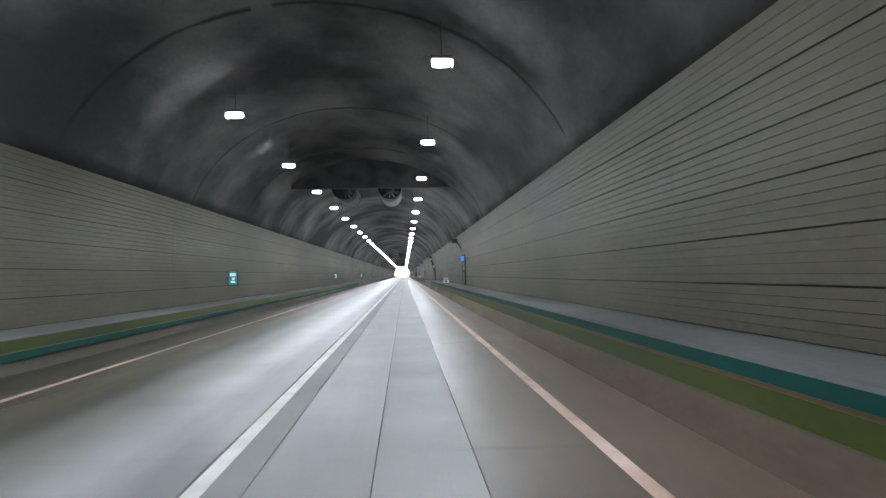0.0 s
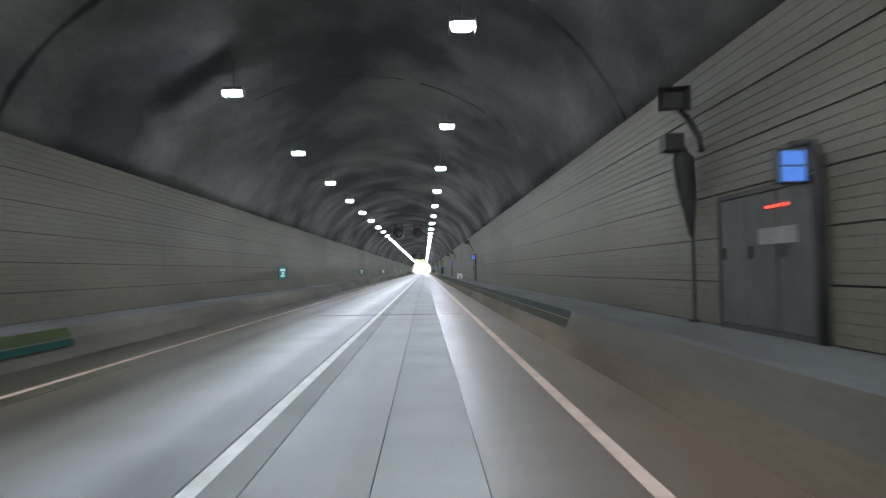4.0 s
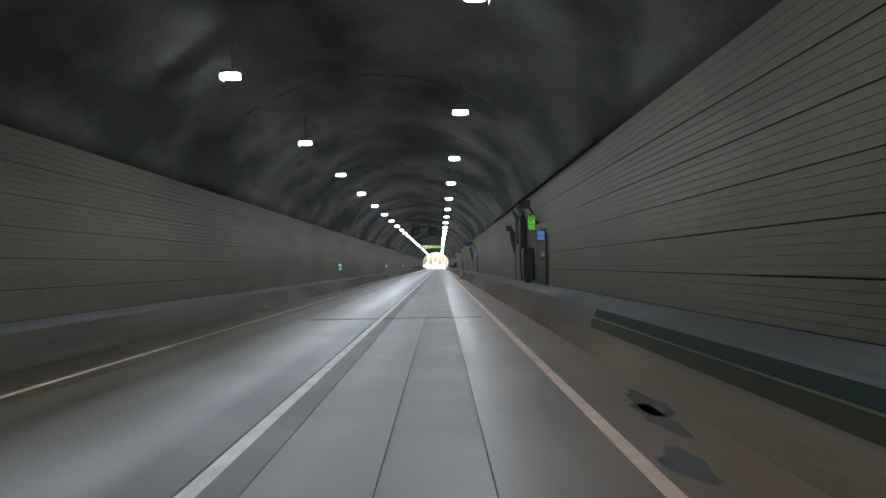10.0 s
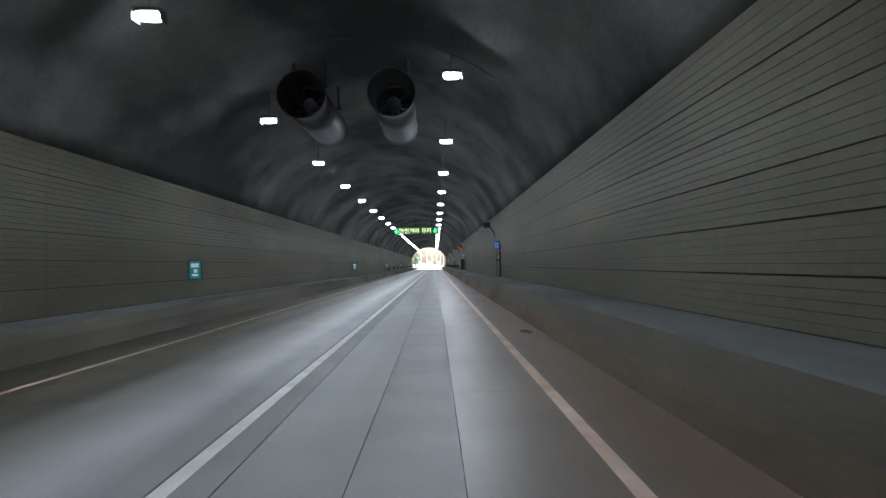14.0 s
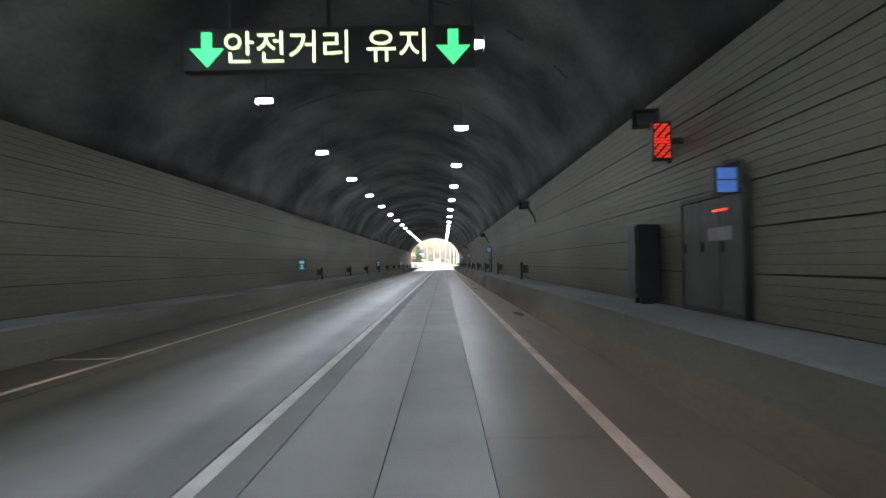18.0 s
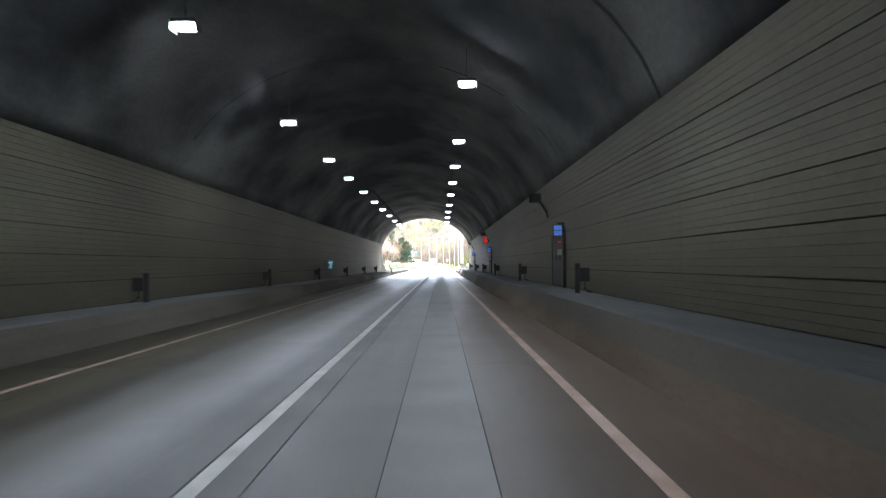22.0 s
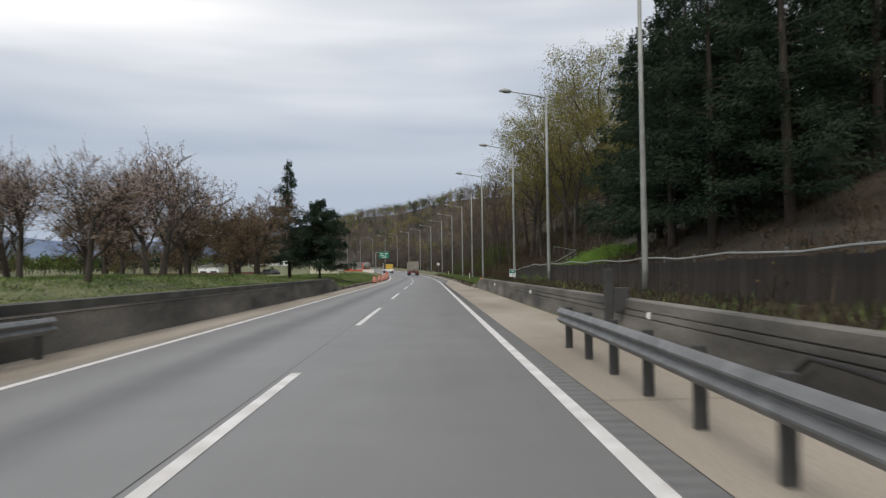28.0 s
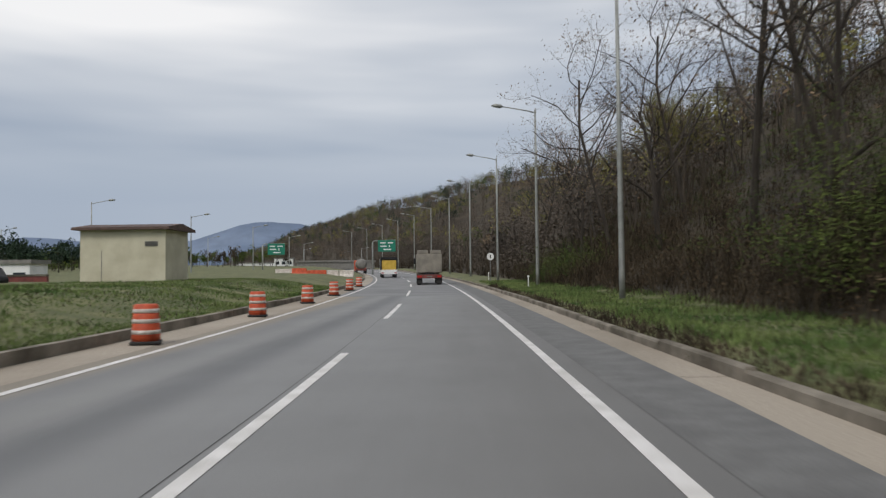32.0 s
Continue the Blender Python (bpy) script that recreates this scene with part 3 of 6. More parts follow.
M["vms_text"] = material("yellow_led_text", ((0.8, 0.9, 0.5), (0.8, 0.9, 0.5)), 0.4, bump=0, emit=((0.72, 1.0, 0.40), 0.14))
M["orange"] = material("orange_plastic", ((0.40, 0.055, 0.018), (0.60, 0.10, 0.035)), 0.6, scale=5, bump=0.05)
M["reflect"] = material("white_band", ((0.42, 0.36, 0.31), (0.70, 0.65, 0.60)), 0.4, scale=6, bump=0.03)
M["rubber"] = material("black_rubber", ((0.015, 0.015, 0.015), (0.04, 0.038, 0.036)), 0.85)
M["sign_teal"] = material("teal_sheeting", ((0.02, 0.24, 0.20), (0.03, 0.30, 0.25)), 0.45, bump=0.02)
M["sand_lid"] = material("faded_lid", ((0.36, 0.22, 0.15), (0.46, 0.30, 0.21)), 0.6, scale=3)
M["dark_box"] = material("dusty_dark_enamel", ((0.018, 0.018, 0.016), (0.045, 0.043, 0.036)), 0.75, scale=2)
M["plate"] = material("dusty_plate", ((0.14, 0.135, 0.12), (0.22, 0.21, 0.19)), 0.5, scale=2)


def letters(text, size, mat, parent, m, name="lettering", depth=0.004):
    cu = bpy.data.curves.new(name, "FONT")
    cu.body, cu.size, cu.align_x, cu.align_y, cu.extrude = text, size, "CENTER", "CENTER", depth
    tmp = new("tmp", cu)
    dg = bpy.context.evaluated_depsgraph_get()
    me = bpy.data.meshes.new_from_object(tmp.evaluated_get(dg))
    bpy.data.objects.remove(tmp)
    me.materials.clear()
    me.materials.append(mat)
    ob = new(name, me)
    ob.parent = parent
    ob.matrix_basis = m
    return ob


# emergency cabinets let into the right wall, each with a lit blue sign that stands out over it
WX = WALL_RIGHT - 0.05
cabinet = thing("emergency_cabinet", pose(WX, 54.6, BENCH[1][2]), "grey emergency cabinet in the tunnel wall under a lit blue sign", "cabinet", "emergency cabinets along the wall")
part("surround", boxes((-0.05, -0.86, 0.0, 0.05, 1.66, 0.06), (-0.05, -0.86, 1.68, 0.05, 1.66, 1.74), (-0.05, -0.86, 0.06, 0.05, -0.79, 1.68), (-0.05, 1.59, 0.06, 0.05, 1.66, 1.68), bevel=0.006), M["dark_box"], cabinet)
for y in (-0.4, 0.4, 1.19):
    d = part("door", boxes((-0.035, y - 0.385, 0.065, 0.0, y + 0.385, 1.675), bevel=0.008), M["cab"], cabinet)
    part("handle", boxes((-0.07, y + 0.24, 0.9, -0.036, y + 0.28, 1.05), bevel=0.006), M["dark_box"], d)
part("plate", boxes((-0.042, -0.45, 1.06, -0.036, 0.45, 1.25)), M["plate"], cabinet, "pale printed plate")
for y in (-0.28, -0.09, 0.10):
    part("indicator", boxes((-0.05, y, 1.475, -0.036, y + 0.13, 1.505)), M["red_glow"], cabinet, "red indicator lamp")
sign = part("sign_box", boxes((-0.36, -0.74, 1.66, -0.06, -0.60, 2.02), bevel=0.012), M["black"], cabinet)
part("sign_face", boxes((-0.335, -0.746, 1.68, -0.075, -0.741, 1.835)), M["blue_glow"], sign, "lit blue sign face")
part("sign_face", boxes((-0.335, -0.746, 1.85, -0.075, -0.741, 2.0)), M["blue_glow"], sign, "lit blue sign face")
bm = bmesh.new()
tube(bm, [(-0.03, -0.95, 0.0), (-0.03, -0.95, 1.5), (-0.035, -0.93, 1.8), (-0.06, -0.84, 2.06), (-0.2, -0.68, 2.07)], [0.06, 0.06, 0.06, 0.05, 0.04], 10)
part("conduit", bm, M["dark_box"], cabinet, "dark conduit rising beside the doors and over the sign", smooth=True)
for y in (104.0, 154.6, 205.2, 255.1, 305.2, 354.8, 404.4, 455.2, 503.6, 537.6, 565.2):
    copy_thing(cabinet, pose(WX, y, BENCH[1][2]))

tagged(obj("cable_tray", sweep([(MIDDLE + wall_x(4.4) - 0.1, 4.34), (MIDDLE + wall_x(4.4) + 0.02, 4.34), (MIDDLE + wall_x(4.4) + 0.02, 4.43), (MIDDLE + wall_x(4.4) - 0.1, 4.43)], [244.0, 276.0], straight, close=True), M["joint"]), "dark cable tray along the top of the wall panels", "cable tray", "cable trays")

# loudspeaker horns high on the right wall
horn = None
for y in (57.6, 107.0, 157.8, 192.0, 208.2, 257.6, 308.4, 316.0, 358.0, 407.4, 425.9, 458.4, 507.0, 540.0, 568.6):
    m = pose(WALL_RIGHT - 0.52, y - 0.85, 3.95, 8, 0, -12)
    if horn is None:
        horn = thing("horn_loudspeaker", m, "black horn loudspeaker bracketed to the upper tunnel wall", "loudspeaker", "horn loudspeakers")
        bm = bmesh.new()
        loops = [[bm.verts.new((sx * a, yy, sz * b)) for sx, sz in ((-1, -1), (1, -1), (1, 1), (-1, 1))] for yy, a, b in ((-0.16, 0.17, 0.12), (-0.30, 0.22, 0.165), (-0.31, 0.22, 0.165), (-0.12, 0.12, 0.09), (0.12, 0.07, 0.06))]
        for r0, r1 in zip(loops, loops[1:]):
            for q in range(4):
                bm.faces.new((r0[q], r0[(q + 1) % 4], r1[(q + 1) % 4], r1[q]))
        bm.faces.new(loops[0]), bm.faces.new(loops[-1][::-1])
        bmesh.ops.recalc_face_normals(bm, faces=bm.faces[:])
        part("horn", bm, M["dark_box"], horn)
        bm = bmesh.new()
        tube(bm, [(0, 0.12, 0), (0, 0.34, 0)], [0.095, 0.085], 12)
        part("driver", bm, M["dark_box"], horn)
        bm = bmesh.new()
        tube(bm, [(0.02, 0.05, -0.05), (0.2, 0.02, -0.25), (0.37, 0.0, -0.55), (0.41, 0.0, -0.75)], [0.045, 0.045, 0.04, 0.035], 8)
        part("bracket", bm, M["dark_box"], horn, smooth=True)
    else:
        copy_thing(horn, m)

# dark pipes down the right wall to the walkway
PIPES = [106.5, 265.0, 314.4]
pipe = None
for y in PIPES:
    m = pose(WALL_RIGHT - 0.1, y, BENCH[1][2])
    if pipe is None:
        pipe = thing("cable_bundle", m, "black cable bundle drooping from a head box down the wall", "cable", "cable bundles on the wall")
        bm = bmesh.new()
        tube(bm, [(-0.03, 0, 0), (-0.03, 0, 1.35)], 0.022, 6)
        part("stem", bm, M["dark_box"], pipe, smooth=True)
        bm = bmesh.new()
        tube(bm, [(-0.04, 0, 1.25), (-0.07, 0, 1.6), (-0.13, -0.02, 2.0), (-0.17, -0.04, 2.4), (-0.26, -0.08, 2.66)], [0.03, 0.09, 0.15, 0.15, 0.10], 10)
        part("bundle", bm, M["dark_box"], pipe, smooth=True)
        part("head_box", boxes((-0.48, -0.2, 2.5, -0.2, 0.08, 2.76), bevel=0.03), M["dark_box"], pipe)
        part("foot", boxes((-0.1, -0.08, 0.0, 0.02, 0.08, 0.04), bevel=0.01), M["dark_box"], pipe)
    else:
        copy_thing(pipe, m)
for y, wide, tall, drop in ((262.2, 0.62, 3.05, 1.75), (260.6, 0.75, 3.2, 1.35)):
    eb = thing("control_box", pose(WALL_RIGHT - 0.08, y, BENCH[1][2]), "tall sooty control box with cables hanging below it", "box", "control boxes on the wall")
    part("case", boxes((-0.3, -wide / 2, drop, 0.0, wide / 2, tall - 0.35), bevel=0.05), M["dark_box"], eb)
    bm = bmesh.new()
    tube(bm, [(-0.15, 0, tall - 0.4), (-0.2, 0, tall - 0.1), (-0.42, 0, tall + 0.3)], [0.2, 0.14, 0.06], 10)
    part("cable_hood", bm, M["dark_box"], eb, smooth=True)
    for k in (-0.2, 0.16):
        bm = bmesh.new()
        tube(bm, [(-0.1, k, drop + 0.02), (-0.07, k * 1.2, drop * 0.6), (-0.05, k * 0.8, 0.0)], [0.05, 0.035, 0.035], 8)
        part("cable", bm, M["dark_box"], eb, smooth=True)

# lane signals of small lamps on the right wall
for y, k, words in ((256.2, "green_glow", "green"), (405.9, "red_glow", "red"), (539.0, "red_glow", "red")):
    sg = thing("lane_signal", pose(WALL_RIGHT - (0.36 if k == "green_glow" else 0.42), y, 2.88 if k == "green_glow" else 3.18), "%s lit lamp-matrix signal in a black case on the wall" % words, "signal", "lane signals")
    part("case", boxes((-0.155, 0.0, -0.02, 0.155, 0.14, 0.62), bevel=0.015), M["black"], sg)
    part("bracket", boxes((0.17, 0.03, 0.25, 0.40, 0.09, 0.35)), M["black"], sg)
    bm = bmesh.new()
    for i in range(6):
        for j in range(12):
            if (i + 2 * j) % 3 or 4 < j < 7:
                box(bm, -0.125 + i * 0.043, -0.012, 0.03 + j * 0.047, -0.1 + i * 0.043, -0.002, 0.057 + j * 0.047)
    part("lamp_matrix", bm, M[k], sg, "%s lamp dots" % words)["kind"] = "stuff"

# black hose cabinets standing on the right walkway
for y in (258.2, 407.6):
    hb = thing("hose_cabinet", pose(WALL_RIGHT - 0.3, y, BENCH[1][2]), "tall black metal hose cabinet on the walkway", "cabinet", "hose cabinets")
    part("body", boxes((-0.2, -0.3, 0.12, 0.22, 0.3, 1.45), bevel=0.03), M["black"], hb)
    part("door", boxes((-0.225, -0.26, 0.18, -0.201, 0.26, 1.4), bevel=0.008), M["black"], hb)
    for yy in (-0.2, 0.2):
        part("leg", boxes((-0.12, yy - 0.04, 0.0, 0.12, yy + 0.04, 0.12)), M["black"], hb)

# lit teal signs on the left wall
proto = None
for y in (37.4, 87.4, 137.0, 188.2, 236.4, 286.0, 336.6, 386.2, 435.6, 484.6, 532.4):
    m = pose(MIDDLE - HALF + 0.3, y, 1.22)
    if proto is None:
        proto = thing("exit_sign", m, "lit teal evacuation sign box on the tunnel wall", "sign", "evacuation signs along the wall")
        part("case", boxes((-0.22, 0.0, 0.0, 0.22, 0.12, 0.68), bevel=0.015), M["black"], proto)
        part("face", boxes((-0.19, -0.006, 0.03, 0.19, -0.001, 0.65)), M["teal_glow"], proto, "glowing teal panel")
        part("pictogram", boxes((-0.13, -0.012, 0.42, 0.13, -0.0065, 0.56), (-0.1, -0.012, 0.12, 0.1, -0.0065, 0.2), (-0.04, -0.012, 0.24, 0.08, -0.0065, 0.36)), M["white_glow"], proto, "pale bars")
        part("bracket", boxes((-0.28, 0.04, 0.25, -0.22, 0.1, 0.4)), M["black"], proto)
    else:
        copy_thing(proto, m)

# marker posts with boxes on both walkways near the exit
proto = None
POSTS = [(1, y) for y in (427.5, 442.0, 456.4, 470.5, 484.5, 498.5, 512.6, 528.0, 541.8, 554.2, 569.6)] + [(-1, y) for y in (441.8, 456.5, 470.5, 484.5, 498.8, 513.0, 526.8, 541.0, 555.5, 569.4)]
for side, y in POSTS:
    x = (WALL_RIGHT - 0.45) if side > 0 else (MIDDLE - HALF + 0.4)
    m = pose(x, y, BENCH[side][2], 0, 0, 0 if side > 0 else 180)
    if proto is None:
        proto = thing("cable_post", m, "black post with a connection box on the tunnel walkway", "post", "connection posts near the exit")
        part("post", boxes((-0.06, -0.06, 0.0, 0.06, 0.06, 0.78), bevel=0.01), M["dark_box"], proto)
        part("connection_box", boxes((0.05, -0.12, 0.30, 0.30, 0.12, 0.66), bevel=0.012), M["dark_box"], proto)
        bm = bmesh.new()
        tube(bm, [(0.2, 0, 0.28), (0.2, 0.02, 0.12), (0.3, 0.1, 0.03), (0.42, 0.25, 0.02)], 0.025, 6)
        part("cable", bm, M["rubber"], proto)
    else:
        copy_thing(proto, m)

# kilometre boards and boxes on the right walkway
for y, dusty in ((63.7, False), (164.4, True)):
    kb = thing("distance_board", pose(3.3, y, BENCH[1][2]), "small teal and white distance board on a short post" if not dusty else "dusty white distance board on a short post", "sign", "distance boards")
    part("post", boxes((-0.025, 0.0, 0.0, 0.025, 0.05, 0.1)), M["steel"], kb)
    part("board", boxes((-0.25, -0.02, 0.08, 0.25, 0.0, 0.56), bevel=0.006), M["white"], kb)
    part("panel", boxes((-0.23, -0.026, 0.33, 0.23, -0.021, 0.54)), M["sign_teal"] if not dusty else M["reflect"], kb, "teal upper field")
    part("writing", boxes((-0.14, -0.031, 0.38, -0.03, -0.0265, 0.49), (0.03, -0.031, 0.38, 0.14, -0.0265, 0.49)), M["white"], kb)
    part("writing", boxes((-0.07, -0.031, 0.13, 0.07, -0.0265, 0.27)), M["black"], kb)
for y, x in ((299.4, 3.2),):
    bx = thing("salt_box", pose(x, y, BENCH[1][2]), "faded pinkish plastic storage box on the walkway", "box", "storage boxes")
    part("tub", boxes((-0.24, -0.16, 0.0, 0.24, 0.16, 0.2), bevel=0.03), M["sand_lid"], bx)
    part("lid", boxes((-0.25, -0.17, 0.2, 0.25, 0.17, 0.24), bevel=0.015), M["plate"], bx, "dusty grey lid")


def cone(m, label):
    c = thing("traffic_cone", m, label, "traffic cone")
    part("base", boxes((-0.2, -0.2, 0.0, 0.2, 0.2, 0.05), bevel=0.012), M["orange"], c)
    bm = bmesh.new()
    tube(bm, [(0, 0, 0.05), (0, 0, 0.72)], [0.145, 0.035], 18)
    part("cone", bm, M["orange"], c, smooth=True)
    for a, b in ((0.36, 0.46), (0.55, 0.63)):
        bm = bmesh.new()
        r = lambda z: 0.145 - (z - 0.05) / 0.67 * 0.11 + 0.004
        tube(bm, [(0, 0, a), (0, 0, b)], [r(a), r(b)], 18)
        part("band", bm, M["reflect"], c, "white reflective band", smooth=True)


cone(pose(2.4, 308.2, 0.0), "orange traffic cone with white bands on the tunnel shoulder")
debris = bmesh.new()
r9 = random.Random(9)
for k in range(26):
    x, y, s = 2.3 + r9.uniform(-0.35, 0.4), 308.2 + r9.uniform(-0.8, 0.9), r9.uniform(0.02, 0.07)
    box(debris, x, y, 0.0, x + s, y + s * 1.5, s * 0.5)
tagged(obj("rubble", debris, M["bench"]), "broken concrete crumbs round the cone", "rubble", kind="stuff")

# jet fans in pairs under the crown, the first pair behind a near-black plate
proto = None
for y in (46.0, 190.8, 334.0):
    for x in (MIDDLE - 1.3, MIDDLE + 1.2):
        m = pose(x, y, 6.37)
        if proto is None:
            proto = thing("jet_fan", m, "sooty cylindrical jet fan slung under the tunnel vault", "fan", "jet fans")
            bm = bmesh.new()
            tube(bm, [(0, -2.2, 0), (0, -2.1, 0), (0, -1.5, 0), (0, -0.9, 0), (0, -0.88, 0), (0, 1.7, 0), (0, 1.72, 0), (0, 3.0, 0), (0, 3.1, 0)], [0.69, 0.68, 0.6, 0.58, 0.61, 0.61, 0.58, 0.60, 0.63], 28, caps=False)
            part("casing", bm, M["fan"], proto, smooth=True)
            bm = bmesh.new()
            tube(bm, [(0, -2.2, 0), (0, -2.1, 0), (0, -1.5, 0), (0, 3.1, 0)], [0.66, 0.63, 0.55, 0.57], 28, caps=False)
            part("lining", bm, M["joint"], proto, "black perforated lining", smooth=True)
            bm = bmesh.new()
            tube(bm, [(0, -0.9, 0), (0, -0.75, 0), (0, 1.2, 0), (0, 1.4, 0)], [0.06, 0.2, 0.2, 0.06], 14)
            part("hub", bm, M["fan"], proto, smooth=True)
            for k in range(9):
                a = k * math.tau / 9
                u, w = Vector((math.cos(a), 0, math.sin(a))), Vector((-math.sin(a), 0, math.cos(a)))
                bm = bmesh.new()
                lo = [u * 0.19 + Vector((0, -0.5, 0)) - w * 0.05, u * 0.54 + Vector((0, -0.44, 0)) - w * 0.07, u * 0.54 + Vector((0, -0.3, 0)) + w * 0.09, u * 0.19 + Vector((0, -0.3, 0)) + w * 0.06]
                hi = [p + Vector((0, 0.012, 0)) for p in lo]
                a4, b4 = [bm.verts.new(p) for p in lo], [bm.verts.new(p) for p in hi]
                bm.faces.new(a4), bm.faces.new(b4[::-1])
                for q in range(4):
                    bm.faces.new((a4[q], b4[q], b4[(q + 1) % 4], a4[(q + 1) % 4]))
                part("blade", bm, M["black"], proto)
            for hy in (-0.7, 2.4):
                part("saddle", boxes((-0.55, hy - 0.04, 0.5, 0.55, hy + 0.16, 0.58)), M["black"], proto)
                for hx in (-0.5, 0.42):
                    part("hanger", boxes((hx, hy, 0.58, hx + 0.08, hy + 0.12, 1.3)), M["black"], proto)
        else:
            copy_thing(proto, m)
# near-black plate from the fans' mid-height up to the vault, first pair only
crown_plate = thing("fan_bulkhead", pose(MIDDLE, 43.68, 0.0), "near-black arched plate filling the crown above two jet fans", "panel")
rim = [(x - MIDDLE, z) for x, z in ARCH if z > 6.35]
line = [(rim[0][0] - 0.06, 6.32)] + rim + [(rim[-1][0] + 0.06, 6.32)]
bm = bmesh.new()
r0, r1 = [[bm.verts.new((x, y, z)) for x, z in line] for y in (0.0, 0.07)]
bm.faces.new(r0), bm.faces.new(r1[::-1])
for k in range(len(line)):
    q = (k + 1) % len(line)
    bm.faces.new((r0[q], r0[k], r1[k], r1[q]))
part("plate", bm, M["joint"], crown_plate)
part("flange", boxes((line[0][0], -0.05, 6.29, line[-1][0], 0.12, 6.32)), M["dark_box"], crown_plate)

# message gantry with lit text and two arrows
VY, VX0, VX1, VZ = 409.3, -5.15, 0.78, 6.08
vms = thing("message_sign", pose((VX0 + VX1) / 2, VY, VZ), "long black overhead message sign with lit text and green arrows", "sign")
L = (VX1 - VX0) / 2
part("case", boxes((-L - 0.1, 0.0, -0.45, L + 0.1, 0.35, 0.45), bevel=0.03), M["black"], vms)
for hx, hz in ((-2.2, 1.25), (-0.05, 1.6), (2.1, 1.25)):
    part("hanger", boxes((hx, 0.1, 0.45, hx + 0.1, 0.2, hz)), M["black"], vms)
letters("안전거리", 0.74, M["vms_text"], vms, pose(-0.86, -0.012, -0.02, 90, 0, 0))
letters("유지", 0.74, M["vms_text"], vms, pose(1.44, -0.012, -0.02, 90, 0, 0))
for x in (-L + 0.42, L - 0.36):
    bm = bmesh.new()
    pts = [(-0.11, 0.36), (0.11, 0.36), (0.11, 0.02), (0.36, 0.02), (0.0, -0.38), (-0.36, 0.02), (-0.11, 0.02)]
    f0 = [bm.verts.new((x + a, -0.012, b)) for a, b in pts]
    bm.faces.new(f0)
    part("arrow", bm, M["vms_green"], vms, "lit green downward arrow")

# ---- open road ----
M["asphalt"] = lane_wear("asphalt", [(-7.2, (0.290, 0.239, 0.174)), (-5.9, (0.246, 0.217, 0.174)), (-5.2, (0.189, 0.189, 0.189)), (-4.4, (0.225, 0.225, 0.220)), (-3.6, (0.145, 0.147, 0.150)), (-2.7, (0.225, 0.226, 0.225)), (-1.75, (0.20, 0.202, 0.204)), (-0.8, (0.242, 0.243, 0.242)), (0.1, (0.140, 0.141, 0.144)), (1.1, (0.236, 0.237, 0.236)), (2.1, (0.189, 0.189, 0.189)), (2.8, (0.160, 0.157, 0.152))], -7.2, 2.8, (0.6, 0.9), fine=70, bump=0.4, blotch=(0.9, 1.08))
M["rumble"] = material("dark_asphalt", ((0.125, 0.124, 0.122), (0.17, 0.17, 0.166)), 0.9, scale=2)
M["sand"] = material("dusty_concrete", ((0.25, 0.212, 0.165), (0.37, 0.322, 0.262)), 0.95, scale=0.35, bump=0.3, fine=24, stretch=(1, 0.3, 1), speckle=0.16)
M["lowwall"] = material("stained_concrete", ((0.06, 0.057, 0.051), (0.25, 0.232, 0.202)), 0.9, scale=0.55, bump=0.35, fine=14, stretch=(1, 0.35, 1.6), speckle=0.18)
M["kerb"] = material("dusty_kerb", ((0.12, 0.105, 0.083), (0.29, 0.26, 0.215)), 0.95, scale=0.9, bump=0.35, fine=16, spec=0.15)
M["mould"] = material("mossy_concrete", ((0.045, 0.045, 0.04), (0.10, 0.095, 0.08)), 0.95, scale=0.8, bump=0.4, fine=16)
M["grey_post"] = material("dull_post", ((0.035, 0.036, 0.035), (0.07, 0.07, 0.066)), 0.75, metal=0.1)
M["pole"] = material("lamp_pole_paint", ((0.24, 0.25, 0.235), (0.34, 0.35, 0.33)), 0.5, metal=0.35, scale=2, bump=0.04)
M["bark"] = material("bark", ((0.028, 0.022, 0.017), (0.065, 0.053, 0.042)), 0.95, scale=3, bump=0.7, fine=18, stretch=(1, 1, 0.3))
M["bark_grey"] = material("grey_bark", ((0.045, 0.039, 0.033), (0.10, 0.088, 0.075)), 0.95, scale=3, bump=0.7, fine=18, stretch=(1, 1, 0.3))
M["bud"] = material("young_leaves", ((0.13, 0.13, 0.035), (0.24, 0.215, 0.06)), 0.8, scale=0.6, bump=0, speckle=0.3, spec=0.15)
M["copper"] = material("copper_buds", ((0.115, 0.076, 0.046), (0.235, 0.172, 0.105)), 0.8, scale=0.7, bump=0, speckle=0.3, spec=0.15)
M["blossom"] = material("fading_blossom", ((0.26, 0.19, 0.155), (0.43, 0.335, 0.285)), 0.8, scale=0.7, bump=0, speckle=0.25, spec=0.15)
M["needle"] = material("dark_needles", ((0.011, 0.022, 0.014), (0.034, 0.056, 0.031)), 0.75, scale=0.5, bump=0, speckle=0.35, spec=0.15)
M["brush"] = material("brown_brush", ((0.026, 0.021, 0.015), (0.09, 0.071, 0.049)), 0.95, scale=0.8, bump=0, fine=12, speckle=0.4, spec=0.1)
M["dry_leaf"] = material("dry_brown_leaves", ((0.038, 0.027, 0.016), (0.115, 0.082, 0.049)), 0.95, scale=1.1, bump=0, fine=12, speckle=0.4, spec=0.1)
M["leaf_bright"] = material("bright_green_leaves", ((0.07, 0.14, 0.02), (0.16, 0.26, 0.045)), 0.85, scale=0.8, bump=0, fine=12, speckle=0.35, spec=0.1)
